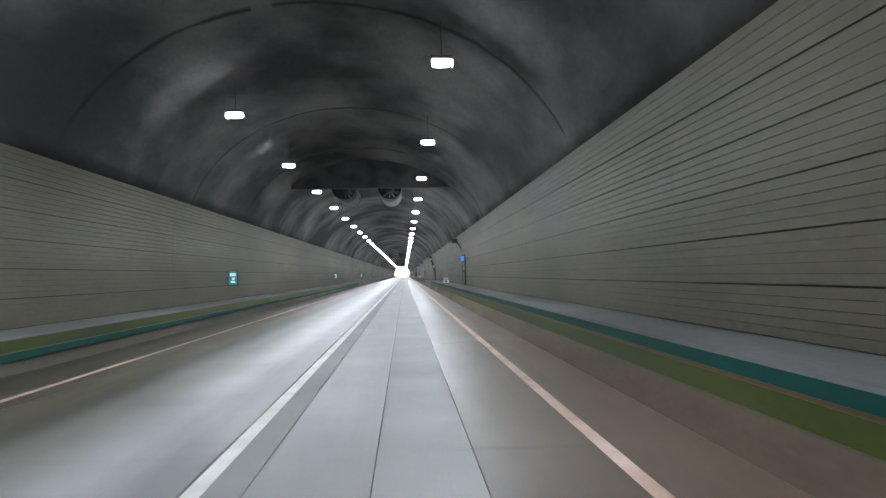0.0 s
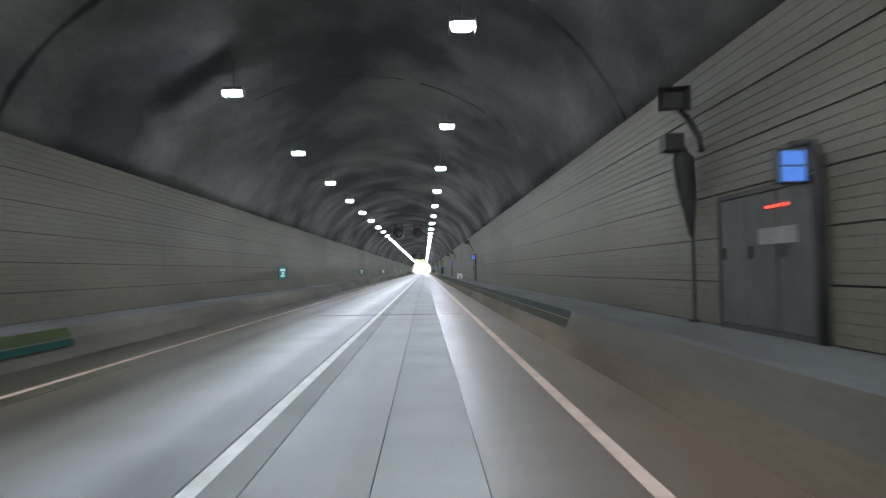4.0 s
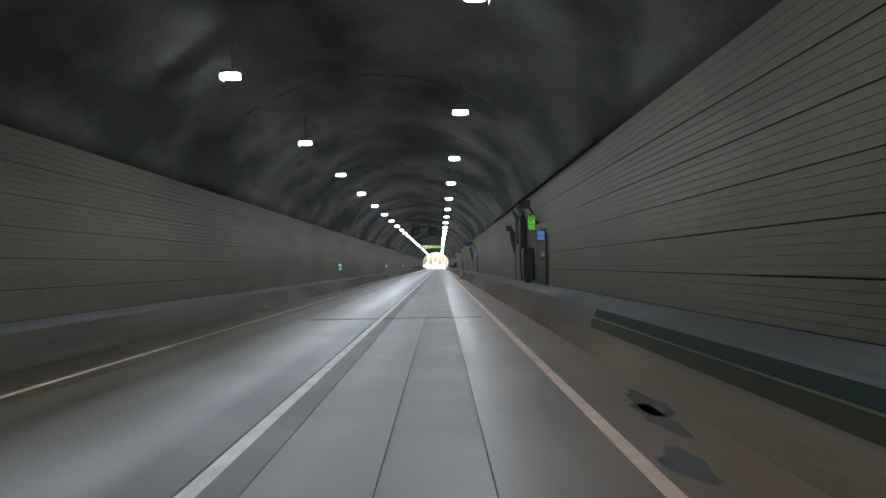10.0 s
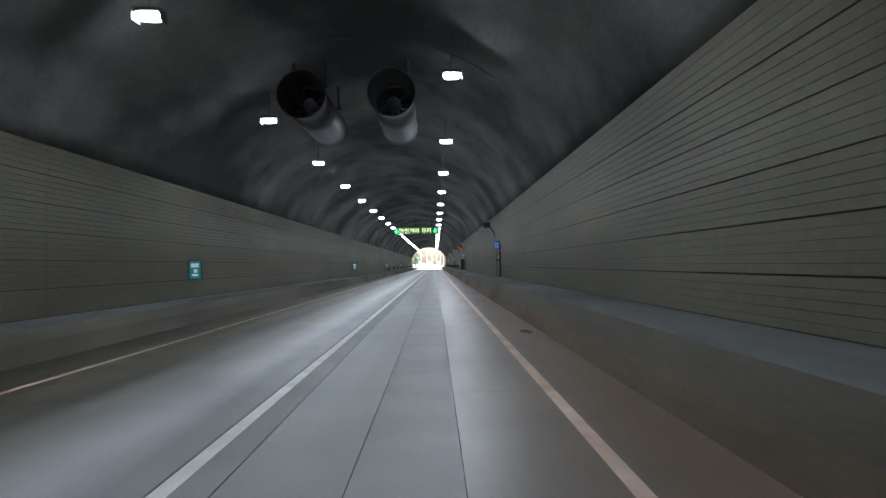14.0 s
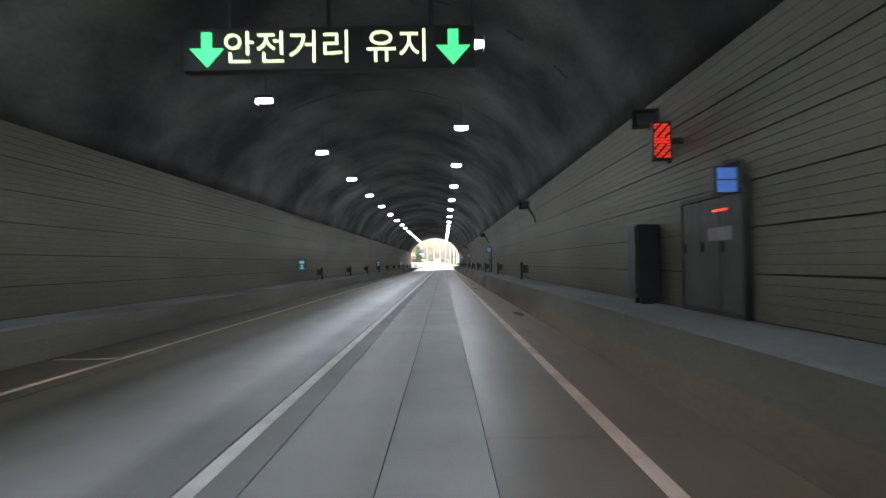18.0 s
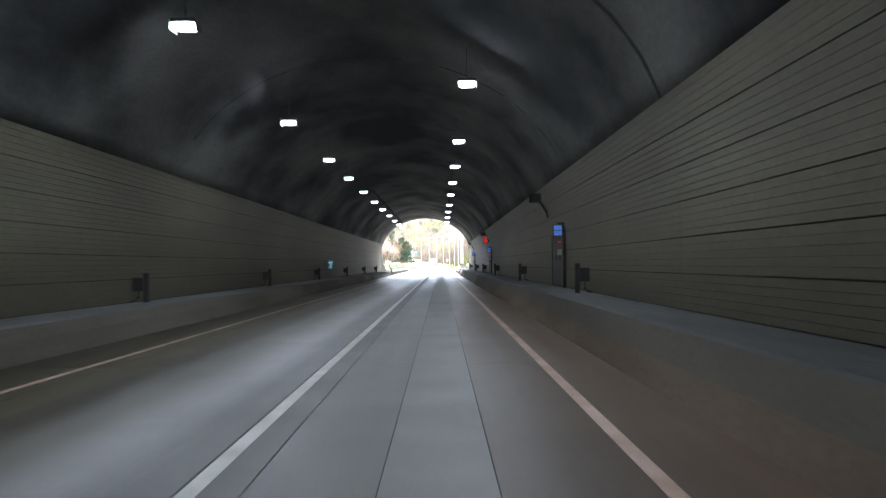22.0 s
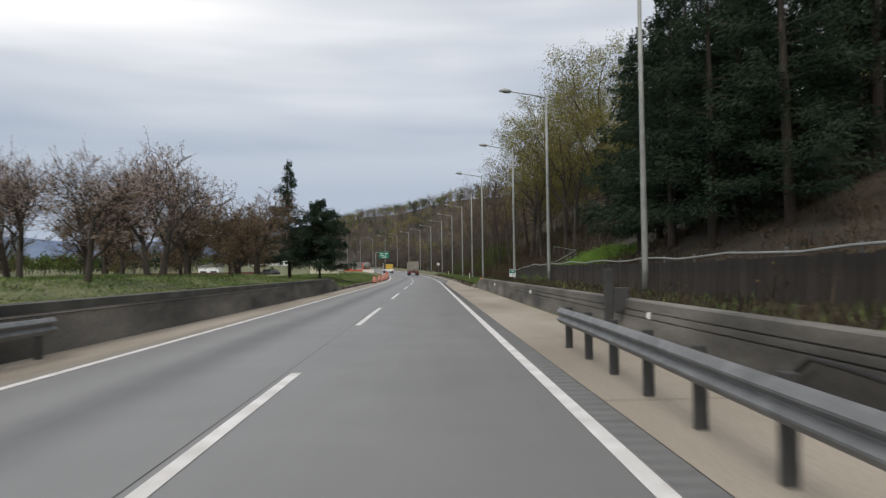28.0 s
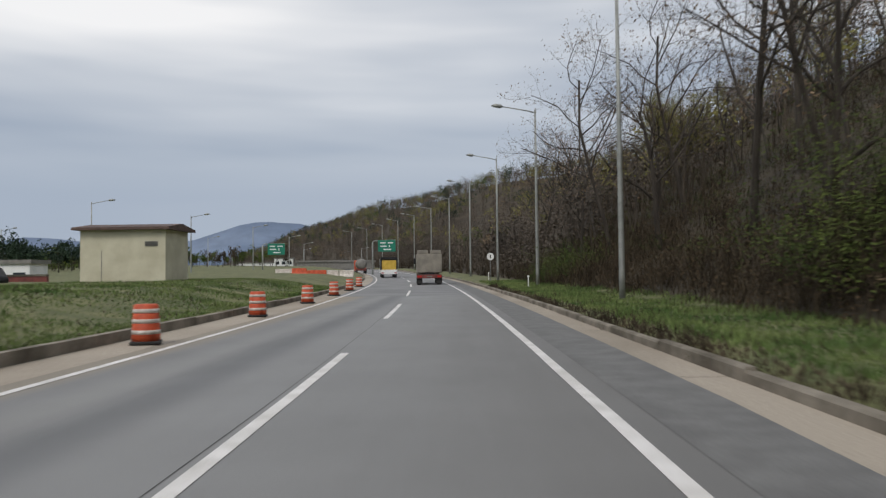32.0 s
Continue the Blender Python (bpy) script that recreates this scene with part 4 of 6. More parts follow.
M["leaf"] = material("green_leaves", ((0.03, 0.052, 0.013), (0.095, 0.12, 0.03)), 0.85, scale=0.5, bump=0, fine=12, speckle=0.4, spec=0.15)
M["blade"] = material("grass_blades", ((0.062, 0.115, 0.032), (0.19, 0.24, 0.085)), 0.85, scale=0.5, bump=0, fine=9, speckle=0.35, spec=0.15)
M["green_sign"] = material("green_sign_sheet", ((0.0, 0.16, 0.10), (0.01, 0.20, 0.13)), 0.45, bump=0.02)
M["cream"] = material("cream_render", ((0.47, 0.44, 0.32), (0.59, 0.56, 0.43)), 0.85, scale=0.8, bump=0.15, fine=30)
M["roof"] = material("brown_roof", ((0.07, 0.045, 0.04), (0.13, 0.085, 0.07)), 0.8, scale=2)
# the blue of distance haze is mixed into the mountain's base colour
M["mount"] = material("haze_blue_mountain", ((0.115, 0.16, 0.245), (0.155, 0.20, 0.28)), 1.0, scale=0.004, bump=0, fine=0.02)
M["glass"] = material("dark_glazing", ((0.02, 0.025, 0.03), (0.04, 0.05, 0.055)), 0.15, bump=0)
M["truck_grey"] = material("dusty_truck_steel", ((0.17, 0.155, 0.13), (0.28, 0.255, 0.21)), 0.7, scale=1.2)
M["truck_red"] = material("dull_red_paint", ((0.12, 0.03, 0.025), (0.2, 0.05, 0.04)), 0.6, scale=2)
M["yellow"] = material("yellow_paint", ((0.50, 0.33, 0.04), (0.62, 0.42, 0.07)), 0.6, scale=2)
M["red_lens"] = material("red_tail_lens", ((0.35, 0.01, 0.01), (0.45, 0.02, 0.015)), 0.3, bump=0)
M["slat"] = material("dark_fence_board", ((0.022, 0.018, 0.014), (0.055, 0.043, 0.033)), 0.9, scale=1.5, bump=0.3, per_object=0.25)

NEAR = steps(PORTAL, 1010.0, 6.0)
M["asphalt_far"] = material("plain_asphalt", ((0.165, 0.166, 0.168), (0.225, 0.226, 0.225)), 0.85, scale=0.3, bump=0.3, fine=60, speckle=0.1)
M["twig_haze"] = material("grey_brown_twigs", ((0.04, 0.032, 0.025), (0.125, 0.10, 0.075)), 0.95, scale=0.11, bump=0, speckle=0.3, fine=3)
NEAR_ROAD = [s for s in NEAR if s < 768]
tagged(obj("road", sweep([(-7.15, 0.0), (2.45, 0.0)], NEAR_ROAD, road), M["asphalt"]), "grey two-lane asphalt carriageway with worn wheel tracks", "road", kind="structure")
tagged(obj("road_far", sweep([(-7.15, 0.0), (2.45, 0.0)], [s for s in NEAR if s >= NEAR_ROAD[-1]], road), M["asphalt_far"]), "grey asphalt carriageway curving away", "road", kind="structure")
marks = tagged(new("lane_markings"), "white painted lane dashes and edge lines on asphalt", "road marking", kind="structure")
for lat, w in ((2.02, 0.085), (-5.5, 0.08)):
    obj("edge_line", sweep([(lat - w, 0.006), (lat + w, 0.006)], NEAR, road), M["paint"], marks)
for s in [581.0, 601.2, 621.2, 641.2, 661.2, 683.2, 705.3] + [725.3 + 20 * k for k in range(14)]:
    obj("dash", sweep([(-1.71, 0.007), (-1.55, 0.007)], steps(s, s + 10, 2.5), road), M["paint"], marks)
obj("seam", sweep([(-1.80, 0.003), (-1.788, 0.003)], [x for x in NEAR if x < 760], road), M["crack"], marks, "dark tar seam along the lane joint")
bm = bmesh.new()
for k in range(420):
    p = 584 + k * 0.32
    box(bm, 2.14, p, 0.001, 2.44, p + 0.14, 0.006)
obj("rumble_strip", bm, M["rumble"], marks)["kind"] = "stuff"
shoulder = tagged(new("shoulder"), "sandy concrete hard shoulder strewn with dust", "shoulder", kind="structure")
slabs = steps(PORTAL, 1010.0, 8.0)
for a, b in zip(slabs, slabs[1:]):
    obj("slab", sweep([(2.46, 0.001), (4.78, 0.012)], [a + 0.015, (a + b) / 2, b - 0.015], road), M["sand"], shoulder)
obj("asphalt_strip", sweep([(0.0, 0.0), (1.0, 0.004)], [s for s in NEAR if s > 700], lambda s, a, z: road(s, 2.44 + a * (0.06 + 1.05 * smooth(706, 729, s)), 0.004 + 0.012 * a + z)), M["rumble"], shoulder, "grey asphalt widening over the shoulder")
obj("bed", sweep([(2.44, -0.03), (5.1, -0.03)], NEAR, road), M["crack"], shoulder)
tagged(obj("verge_left", sweep([(-7.3, 0.03), (-7.0, 0.02), (-5.95, 0.002)], NEAR, road), M["sand"]), "strip of sand and grit along the left edge", "shoulder", kind="structure")


def bumpy(s, lat, size):
    return noise.noise((s / size, lat / size, 3.7))


def ground(s, lat):
    """Height of the ground over the road's level."""
    if lat > 4.4:
        wall = 1 - smooth(677, 690, s)
        low = (0.62 * wall + 0.30 * (1 - wall)) * (smooth(4.75, 5.05, lat) if s < 690 else smooth(4.4, 4.85, lat))
        slope = smooth(8.0, 90.0, lat + 2.5 * bumpy(s, lat, 23))
        crest = (39 + 8 * bumpy(s, 0, 130) + 8 * smooth(780, 1000, s)) * (1 - 0.13 * smooth(800, 900, s))
        far = slope * crest * (0.55 + 0.45 * smooth(40, 120, lat)) + max(0, lat - 9) * 0.16 * (1 - slope)
        steep = (22 + 8 * smooth(670, 720, s)) * (1 - math.exp(-(max(0.0, lat - 8.8 + 1.5 * bumpy(s, lat, 17)) / 32) ** 1.35))
        near = 1 - smooth(790, 880, s)
        return low + far * (1 - near) + max(steep, far * 0.9) * near + 0.25 * smooth(8, 14, lat) * bumpy(s, lat, 5)
    if lat < -7.1:
        wall = 1 - smooth(674, 688, s)
        low = (0.85 * wall + 0.22 * (1 - wall)) * smooth(7.1, 7.5, -lat)
        return low + 0.75 * smooth(7.5, 13.0, -lat) * (1 - 0.25 * wall) + 0.12 * bumpy(s, lat, 6) * smooth(7.4, 10, -lat) - 1.0 * smooth(45, 120, -lat)
    return -0.06


lats = [-2600, -1800, -1200, -800, -500, -330, -220, -150, -110, -85, -66, -52, -42, -34, -28, -24, -21, -18, -15.5, -13.5, -12, -10.5, -9.2, -8.2, -7.5, -7.15, -6.9, -3, 0, 3, 4.35, 4.62, 4.82, 5.1, 6, 7, 8, 9, 10.5, 12, 14, 16.5, 19.5, 23, 27, 32, 38, 45, 53, 62, 72, 84, 100, 130, 180, 260, 400, 700]
sts = [-420, -300, -200, -120, -40, 60, 180, 300, 400, 470, 520, 550, 568, PORTAL + 0.2, PORTAL + 0.72] + steps(584, 860, 3.0) + steps(870, 1550, 14.0)


def sheet(s, lat):
    p = road(min(s, 1000.0), max(-600.0, min(lat, 700.0)))
    if s > 1000:
        d = road(1000.0, lat) - road(999.0, lat)
        p = road(1000.0, lat) + d.normalized() * (s - 1000) * (1.0 if lat > -200 else 2.2)
    if lat < -600:
        p.x = lat
    z = p.z + ground(s, lat)
    if s <= PORTAL + 0.3:
        z = max(z, 10.5 + 14 * smooth(PORTAL, PORTAL - 90, s) * smooth(90, 20, abs(lat + 2)) + 2 * bumpy(s, lat, 30)) if abs(lat + 2) < 60 else max(z, 10.5 * smooth(140, 60, abs(lat + 2)) * smooth(PORTAL + 1, PORTAL - 60, s))
    return Vector((p.x, p.y, z))


bm = bmesh.new()
vv = [[bm.verts.new(sheet(s, a)) for a in lats] for s in sts]
for i in range(len(sts) - 1):
    for j in range(len(lats) - 1):
        mid = (lats[j] + lats[j + 1]) / 2
        if sts[i] >= PORTAL and sts[i] < PORTAL + 0.5 and -9 < mid < 6:
            continue
        f = bm.faces.new((vv[i][j], vv[i][j + 1], vv[i + 1][j + 1], vv[i + 1][j]))
        f.material_index = 1 if mid > (5.2 if sts[i] < 690 else 8.5) or sts[i] < PORTAL else 0
tagged(obj("ground", bm, [M["grass"], M["earth"]], smooth=True), "grassy verges and a brown wooded hillside", "ground", kind="structure")

# distant mountain ridge, its haze held in the blue surface colour
bm = bmesh.new()
last = None
for k in range(61):
    a = radians(-4 + k * 1.1)
    hgt = 95 + 98 * math.exp(-((k - 16.6) / 5.6) ** 2) + 42 * math.exp(-((k - 31) / 4.5) ** 2) + 30 * noise.noise((k * 0.21, 1.3, 0)) + 9 * noise.noise((k * 0.9, 0, 5))
    if k < 4:
        hgt *= 0.6
    base = Vector((-math.sin(a) * 2400, 721 + math.cos(a) * 2400, -20))
    top = base * 1.0 + Vector((-math.sin(a) * 300, math.cos(a) * 300, hgt + 20))
    cur = [bm.verts.new(base), bm.verts.new(base.lerp(top, 0.5) + Vector((0, 0, 8))), bm.verts.new(top), bm.verts.new(top + Vector((-math.sin(a) * 300, math.cos(a) * 300, -hgt)))]
    if last:
        for q in range(3):
            bm.faces.new((last[q], cur[q], cur[q + 1], last[q + 1]))
    last = cur
tagged(obj("backdrop_mountain", bm, M["mount"], smooth=True), "mountain ridge far off, coloured blue for haze", "mountain", kind="structure")

# low walls
def low_wall(name, prof, stations, label, drop=None):
    def place(s, lat, z):
        k = 1.0 if drop is None else 1 - 0.85 * smooth(drop - 7, drop, s)
        return road(s, lat, z * k if z > 0 else z)
    return tagged(obj(name, sweep(prof, stations, place, close=True), M["lowwall"]), label, "wall", kind="structure")


wr = low_wall("wall_low_east", [(4.68, -0.1), (4.71, 0.53), (4.745, 0.535), (4.745, 0.553), (4.71, 0.558), (4.715, 0.66), (4.75, 0.665), (4.75, 0.683), (4.715, 0.688), (4.72, 0.86), (4.75, 0.88), (5.0, 0.88), (5.05, 0.3), (5.13, -0.1)], steps(PORTAL + 0.7, 687.0, 3.0), "stained low concrete roadside wall with two grooves", drop=687.0)
wl = low_wall("wall_low_west", [(-7.05, -0.1), (-7.1, 0.78), (-7.07, 0.80), (-7.1, 0.84), (-7.12, 1.02), (-7.42, 1.04), (-7.45, 0.4), (-7.5, -0.1)], steps(594.0, 684.5, 3.0), "dark stained low concrete wall with a mossy cap", drop=684.5)
obj("cap", sweep([(-7.085, 0.86), (-7.105, 1.035), (-7.42, 1.05)], steps(594.0, 677.0, 4.0), road), M["mould"], wl, "dark mossy cap")
for side, lat0, lat1, z, nm in ((1, 4.52, 4.68, 0.2, "kerb_east"), (-1, -7.35, -7.1, 0.26, "kerb_west")):
    kb = tagged(new(nm), "broken concrete kerb along the verge", "kerb", kind="structure")
    ks = steps(683.0, 1000.0, 4.0)
    rk = random.Random(31 + side)
    for a, b in zip(ks, ks[1:]):
        zz = z + rk.uniform(-0.035, 0.02)
        sh = rk.uniform(-0.02, 0.03) - (0.25 * smooth(704, 730, a) if side > 0 else 0.0)
        obj("kerb_stone", sweep([(lat0 + sh, -0.1), (lat0 + sh, zz - 0.03), (lat0 + sh + 0.03, zz), (lat1 + sh, zz), (lat1 + sh, -0.1)], [a + 0.01, b - 0.01], road, close=True), M["kerb"], kb)


# guard rails
def guard_rail(lat, s0, s1, face, label, flare=0.0):
    def bent(s, a, z=0.0):
        return road(s, a + flare * smooth(s1 - 17, s1, s), z)

    g = thing("guard_rail", pose(0, 0, 0), label, "guard rail", "guard rails")
    o = face
    prof = [(0.0, 0.46), (0.03, 0.48), (0.075, 0.53), (0.075, 0.55), (0.02, 0.605), (0.02, 0.625), (0.075, 0.68), (0.075, 0.70), (0.03, 0.75), (0.0, 0.775), (-0.006, 0.77), (0.02, 0.745), (0.062, 0.70), (0.062, 0.68), (0.008, 0.63), (0.008, 0.60), (0.062, 0.55), (0.062, 0.53), (0.02, 0.485), (-0.006, 0.465)]
    part("beam", sweep([(lat + o * a, z) for a, z in prof], steps(s0, s1, 2.0), bent, close=True), M["steel"], g, smooth=False)
    first = None
    n = int((s1 - s0) / 1.85)
    for k in range(n + 1):
        sp = s0 + 0.4 + k * (s1 - s0 - 0.8) / n
        m = on_road(sp, lat - o * 0.09 + flare * smooth(s1 - 17, s1, sp))
        if first is None:
            bm = bmesh.new()
            tube(bm, [(0, 0, -0.05), (0, 0, 0.80)], 0.07, 10)
            first = part("post", bm, M["grey_post"], g, smooth=False, shift=m)
            bm = bmesh.new()
            tube(bm, [(0, 0, 0.80), (0, 0, 0.82)], 0.085, 10)
            cap = part("cap", bm, M["steel"], first)
        else:
            twin("post", first, g, m)
    return g


guard_rail(2.70, PORTAL + 1.2, 634.6, -1, "galvanised steel guard rail on dark round posts at the shoulder", flare=0.38)
guard_rail(-6.72, PORTAL + 1.2, 634.0, 1, "galvanised steel guard rail on dark posts before the low wall")

# connection posts outside
for lat, s in ((4.3, 588.0), (4.35, 604.0), (4.35, 620.0), (4.4, 636.0), (-7.6, 590.0), (-7.7, 609.0), (-7.75, 629.0)):
    cp = thing("cable_post", on_road(s, lat), "dark square post with a connection box behind the guard rail", "post", "roadside connection posts")
    part("post", boxes((-0.09, -0.09, 0.0, 0.09, 0.09, 1.55), bevel=0.012), M["grey_post"], cp)
    part("connection_box", boxes((0.08, -0.16, 0.62, 0.42, 0.16, 1.12), bevel=0.015), M["grey_post"], cp)
# hose lying along the right wall
bm = bmesh.new()
tube(bm, [road(615 + k * 0.8, 4.61 - 0.03 * (k % 2), 0.46 + 0.07 * math.sin(k * 0.9) - (0.42 if k > 16 else 0)) for k in range(18)], 0.035, 7)
tagged(obj("corrugated_hose", bm, M["rubber"], smooth=True), "black corrugated hose hung along the low wall", "hose")
for s in (634.0, 650.5, 667.0):
    rf = thing("reflector", on_road(s, 4.71, 0.62), "round white reflector on the low wall", "reflector", "wall reflectors")
    bm = bmesh.new()
    tube(bm, [(0, -0.012, 0), (0, 0.012, 0)], 0.075, 16)
    part("disc", bm, M["white"], rf)
    part("clip", boxes((0.0, 0.012, -0.02, 0.09, 0.03, 0.02)), M["steel"], rf)


# street lamps
def street_lamp(m, side, label, group, height=12.6, arm=2.9):
    lp = thing("street_lamp", m, label, "street lamp", group)
    bm = bmesh.new()
    tube(bm, [(0, 0, 0), (0, 0, 0.9), (0, 0, height * 0.55), (0, 0, height - 0.1)], [0.125, 0.12, 0.095, 0.065], 12)
    part("pole", bm, M["pole"], lp, smooth=True)
    bm = bmesh.new()
    tube(bm, [(0, 0, height - 0.35), (side * 0.5, 0, height - 0.2), (side * (arm - 0.55), 0, height + 0.12)], [0.05, 0.045, 0.035], 8)
    part("arm", bm, M["pole"], lp, smooth=True)
    bm = bmesh.new()
    tube(bm, [(side * (arm - 0.6), 0, height + 0.11), (side * (arm - 0.45), 0, height + 0.14), (side * (arm - 0.1), 0, height + 0.19), (side * (arm + 0.2), 0, height + 0.18)], [0.06, 0.14, 0.15, 0.05], 10)
    part("lamp_head", bm, M["pole"], lp, smooth=True)
    part("base_plate", boxes((-0.2, -0.2, -0.05, 0.2, 0.2, 0.03), bevel=0.01), M["grey_post"], lp)
    return lp




def outward(s):
    """How far the lamps and drums stand off the curve of the edge line in the bend."""
    return 0.45 * smooth(708, 752, s) * (1 - smooth(775, 830, s))


first = None
for s in [602.5, 624.6, 646.7, 668.2, 687.6, 707.0, 728.0, 750.5, 773.0] + [796.0 + 23 * k for k in range(9)]:
    m = on_road(s, 8.4 if s < 700 else 6.95 + outward(s), ground(s, 7.2))
    first = copy_thing(first, m) if first else street_lamp(m, -1, "tall grey street lamp with one arm over the road", "street lamps on the hillside")
first = None
for x, y in ((-46, 812), (-42, 835), (-40, 862), (-42, 900), (-47, 940), (-62, 900), (-75, 960), (-58, 990), (-36, 985), (-88, 860), (-50, 1030)):
    m = pose(x, y, 0.6, 0, 0, 12)
    first = copy_thing(first, m) if first else street_lamp(m, 1, "slim street lamp beside the far carriageway", "far street lamps", height=10.5, arm=2.6)

# distance board on a lamp pole
kb = thing("distance_board", on_road(681.4, 7.5, 0.95), "green and white distance board on a lamp pole", "sign", "distance boards")
part("board", boxes((-0.26, -0.02, 0.0, 0.26, 0.0, 0.62), bevel=0.006), M["white"], kb)
part("panel", boxes((-0.24, -0.026, 0.3, 0.24, -0.021, 0.6)), M["green_sign"], kb, "green upper field")
letters("58", 0.28, M["white"], kb, pose(0, -0.03, 0.45, 90, 0, 0), "numerals")
letters("7", 0.28, M["black"], kb, pose(0.03, -0.03, 0.15, 90, 0, 0), "numeral")
part("clamp", boxes((0.1, 0.0, 0.2, 0.3, 0.06, 0.3)), M["steel"], kb)
ob_ = thing("warning_box", on_road(704.6, 6.6, ground(704, 6.6)), "small orange plastic box at the foot of a lamp pole", "box")
part("case", boxes((-0.22, -0.14, 0.0, 0.22, 0.14, 0.3), bevel=0.04), M["yellow"], ob_)
part("lid", boxes((-0.2, -0.12, 0.3, 0.2, 0.12, 0.36), bevel=0.02), M["orange"], ob_)
for s, lat in ((719.8, 6.1), (770.0, 6.3), (796.0, 6.3)) + ((733.0, -13.0),):
    dp = thing("delineator_post", on_road(s, lat, ground(s, lat) - 0.03), "white delineator post in the grass", "post", "delineator posts")
    bm = bmesh.new()
    tube(bm, [(0, 0, 0), (0, 0, 0.72)], 0.035, 8)
    part("post", bm, M["white"], dp)
    bm = bmesh.new()
    tube(bm, [(0, -0.03, 0.76), (0, 0.03, 0.76)], 0.075, 14)
    part("reflector", bm, M["white"], dp)
rs = thing("round_sign", on_road(788.0, 5.6, ground(788, 5.6)), "small round white road sign on a grey post", "sign")
bm = bmesh.new()
tube(bm, [(0, 0, 0), (0, 0, 2.6)], 0.035, 8)
part("post", bm, M["steel"], rs)
bm = bmesh.new()
tube(bm, [(0, -0.06, 2.3), (0, -0.04, 2.3)], 0.33, 22)
part("disc", bm, M["white"], rs)
part("bar", boxes((-0.05, -0.066, 2.15, 0.05, -0.0605, 2.45)), M["black"], rs)

# fence on the bank
fence = thing("fence", pose(0, 0, 0), "dark weathered board fence with a pale top rail on the bank", "fence")
rf_ = random.Random(8)
F0, F1 = 616.0, 690.0
nb = 150
slat = obj("tmp_slat", boxes((-0.015, 0.0, 0.0, 0.015, 0.46, 1.15)), M["slat"])
for k in range(nb):
    s = F0 + (F1 - F0) * k / nb
    ob = new("board", slat.data)
    ob.parent = fence
    ob.matrix_basis = pose(8.7 + rf_.uniform(-0.01, 0.01), s, ground(s, 8.7) + rf_.uniform(-0.06, 0.02))
bpy.data.objects.remove(slat)
for k in range(26):
    s = F0 + (F1 - F0) * k / 25
    bm = bmesh.new()
    tube(bm, [(8.76, s, ground(s, 8.7) - 0.1), (8.76, s, ground(s, 8.7) + 1.35)], 0.035, 7)
    part("post", bm, M["steel"], fence)
bm = bmesh.new()
tube(bm, [(8.7, F0 + k * 2.0, ground(F0 + k * 2.0, 8.7) + 1.25 + 0.05 * math.sin(k * 1.7)) for k in range(int((F1 - F0) / 2) + 1)], 0.035, 7)
part("top_rail", bm, M["pole"], fence)

climb = thing("fence", pose(0, 0, 0), "thin pale rail fence climbing the green slope", "fence")
line = [(684.0 + 6.0 * smooth(0.0, 0.6, k / 12) + 14.0 * smooth(0.5, 1.0, k / 12), 8.8 + 6.0 * smooth(0.0, 0.6, k / 12)) for k in range(13)]
tops = []
for k, (s, lat) in enumerate(line):
    g = ground(s, lat)
    tops.append(Vector((lat, s, g + 1.2)))
    bm = bmesh.new()
    tube(bm, [(lat, s, g - 0.1), (lat, s, g + 1.22)], 0.03, 6)
    part("post", bm, M["steel"], climb)
for drop, rad in ((0.0, 0.035), (0.35, 0.012), (0.7, 0.012), (1.0, 0.012)):
    bm = bmesh.new()
    tube(bm, [q - Vector((0, 0, drop)) for q in tops], rad, 6)
    part("rail" if drop == 0.0 else "wire", bm, M["pole"] if drop == 0.0 else M["steel"], climb, smooth=True)

# construction drums
proto = None
for s in (717.0, 727.0, 737.5, 747.0, 757.0, 767.0, 777.0, 787.0):
    m = on_road(s, -6.62 + outward(s), 0.02, turn=37 * s)
    if proto is None:
        proto = thing("traffic_drum", m, "orange traffic drum with white bands at the road edge", "traffic drum", "traffic drums")
        part("base", boxes((-0.32, -0.32, 0.0, 0.32, 0.32, 0.07), bevel=0.03), M["rubber"], proto)
        bm = bmesh.new()
        tube(bm, [(0, 0, 0.07), (0, 0, 0.32), (0, 0, 0.34), (0, 0, 0.58), (0, 0, 0.60), (0, 0, 0.84), (0, 0, 0.87)], [0.30, 0.295, 0.285, 0.28, 0.27, 0.26, 0.22], 20)
        part("drum", bm, M["orange"], proto, smooth=True)
        for a, b, r0, r1 in ((0.22, 0.31, 0.3, 0.299), (0.46, 0.55, 0.287, 0.285), (0.68, 0.77, 0.271, 0.268)):
            bm = bmesh.new()
            tube(bm, [(0, 0, a), (0, 0, b)], [r0, r1], 20)
            part("band", bm, M["reflect"], proto, "dusty white band", smooth=True)
    else:
        copy_thing(proto, m)


def water_barrier(m, mat, label):
    wb = thing("plastic_barrier", m, label, "barrier", "plastic barriers")
    bm = bmesh.new()
    pts = [(-0.28, 0.0), (-0.26, 0.25), (-0.14, 0.4), (-0.10, 0.95), (0.10, 0.95), (0.14, 0.4), (0.26, 0.25), (0.28, 0.0)]
    r0, r1 = [[bm.verts.new((x, y, z)) for y, z in pts] for x in (-0.95, 0.95)]
    for k in range(8):
        bm.faces.new((r0[k], r0[(k + 1) % 8], r1[(k + 1) % 8], r1[k]))
    bm.faces.new(r0[::-1]), bm.faces.new(r1)
    bmesh.ops.bevel(bm, geom=bm.edges[:], offset=0.03, segments=1, affect="EDGES")
    part("body", bm, mat, wb)
    part("plug", boxes((-0.08, -0.08, 0.94, 0.08, 0.08, 0.99), bevel=0.02), M["rubber"], wb)


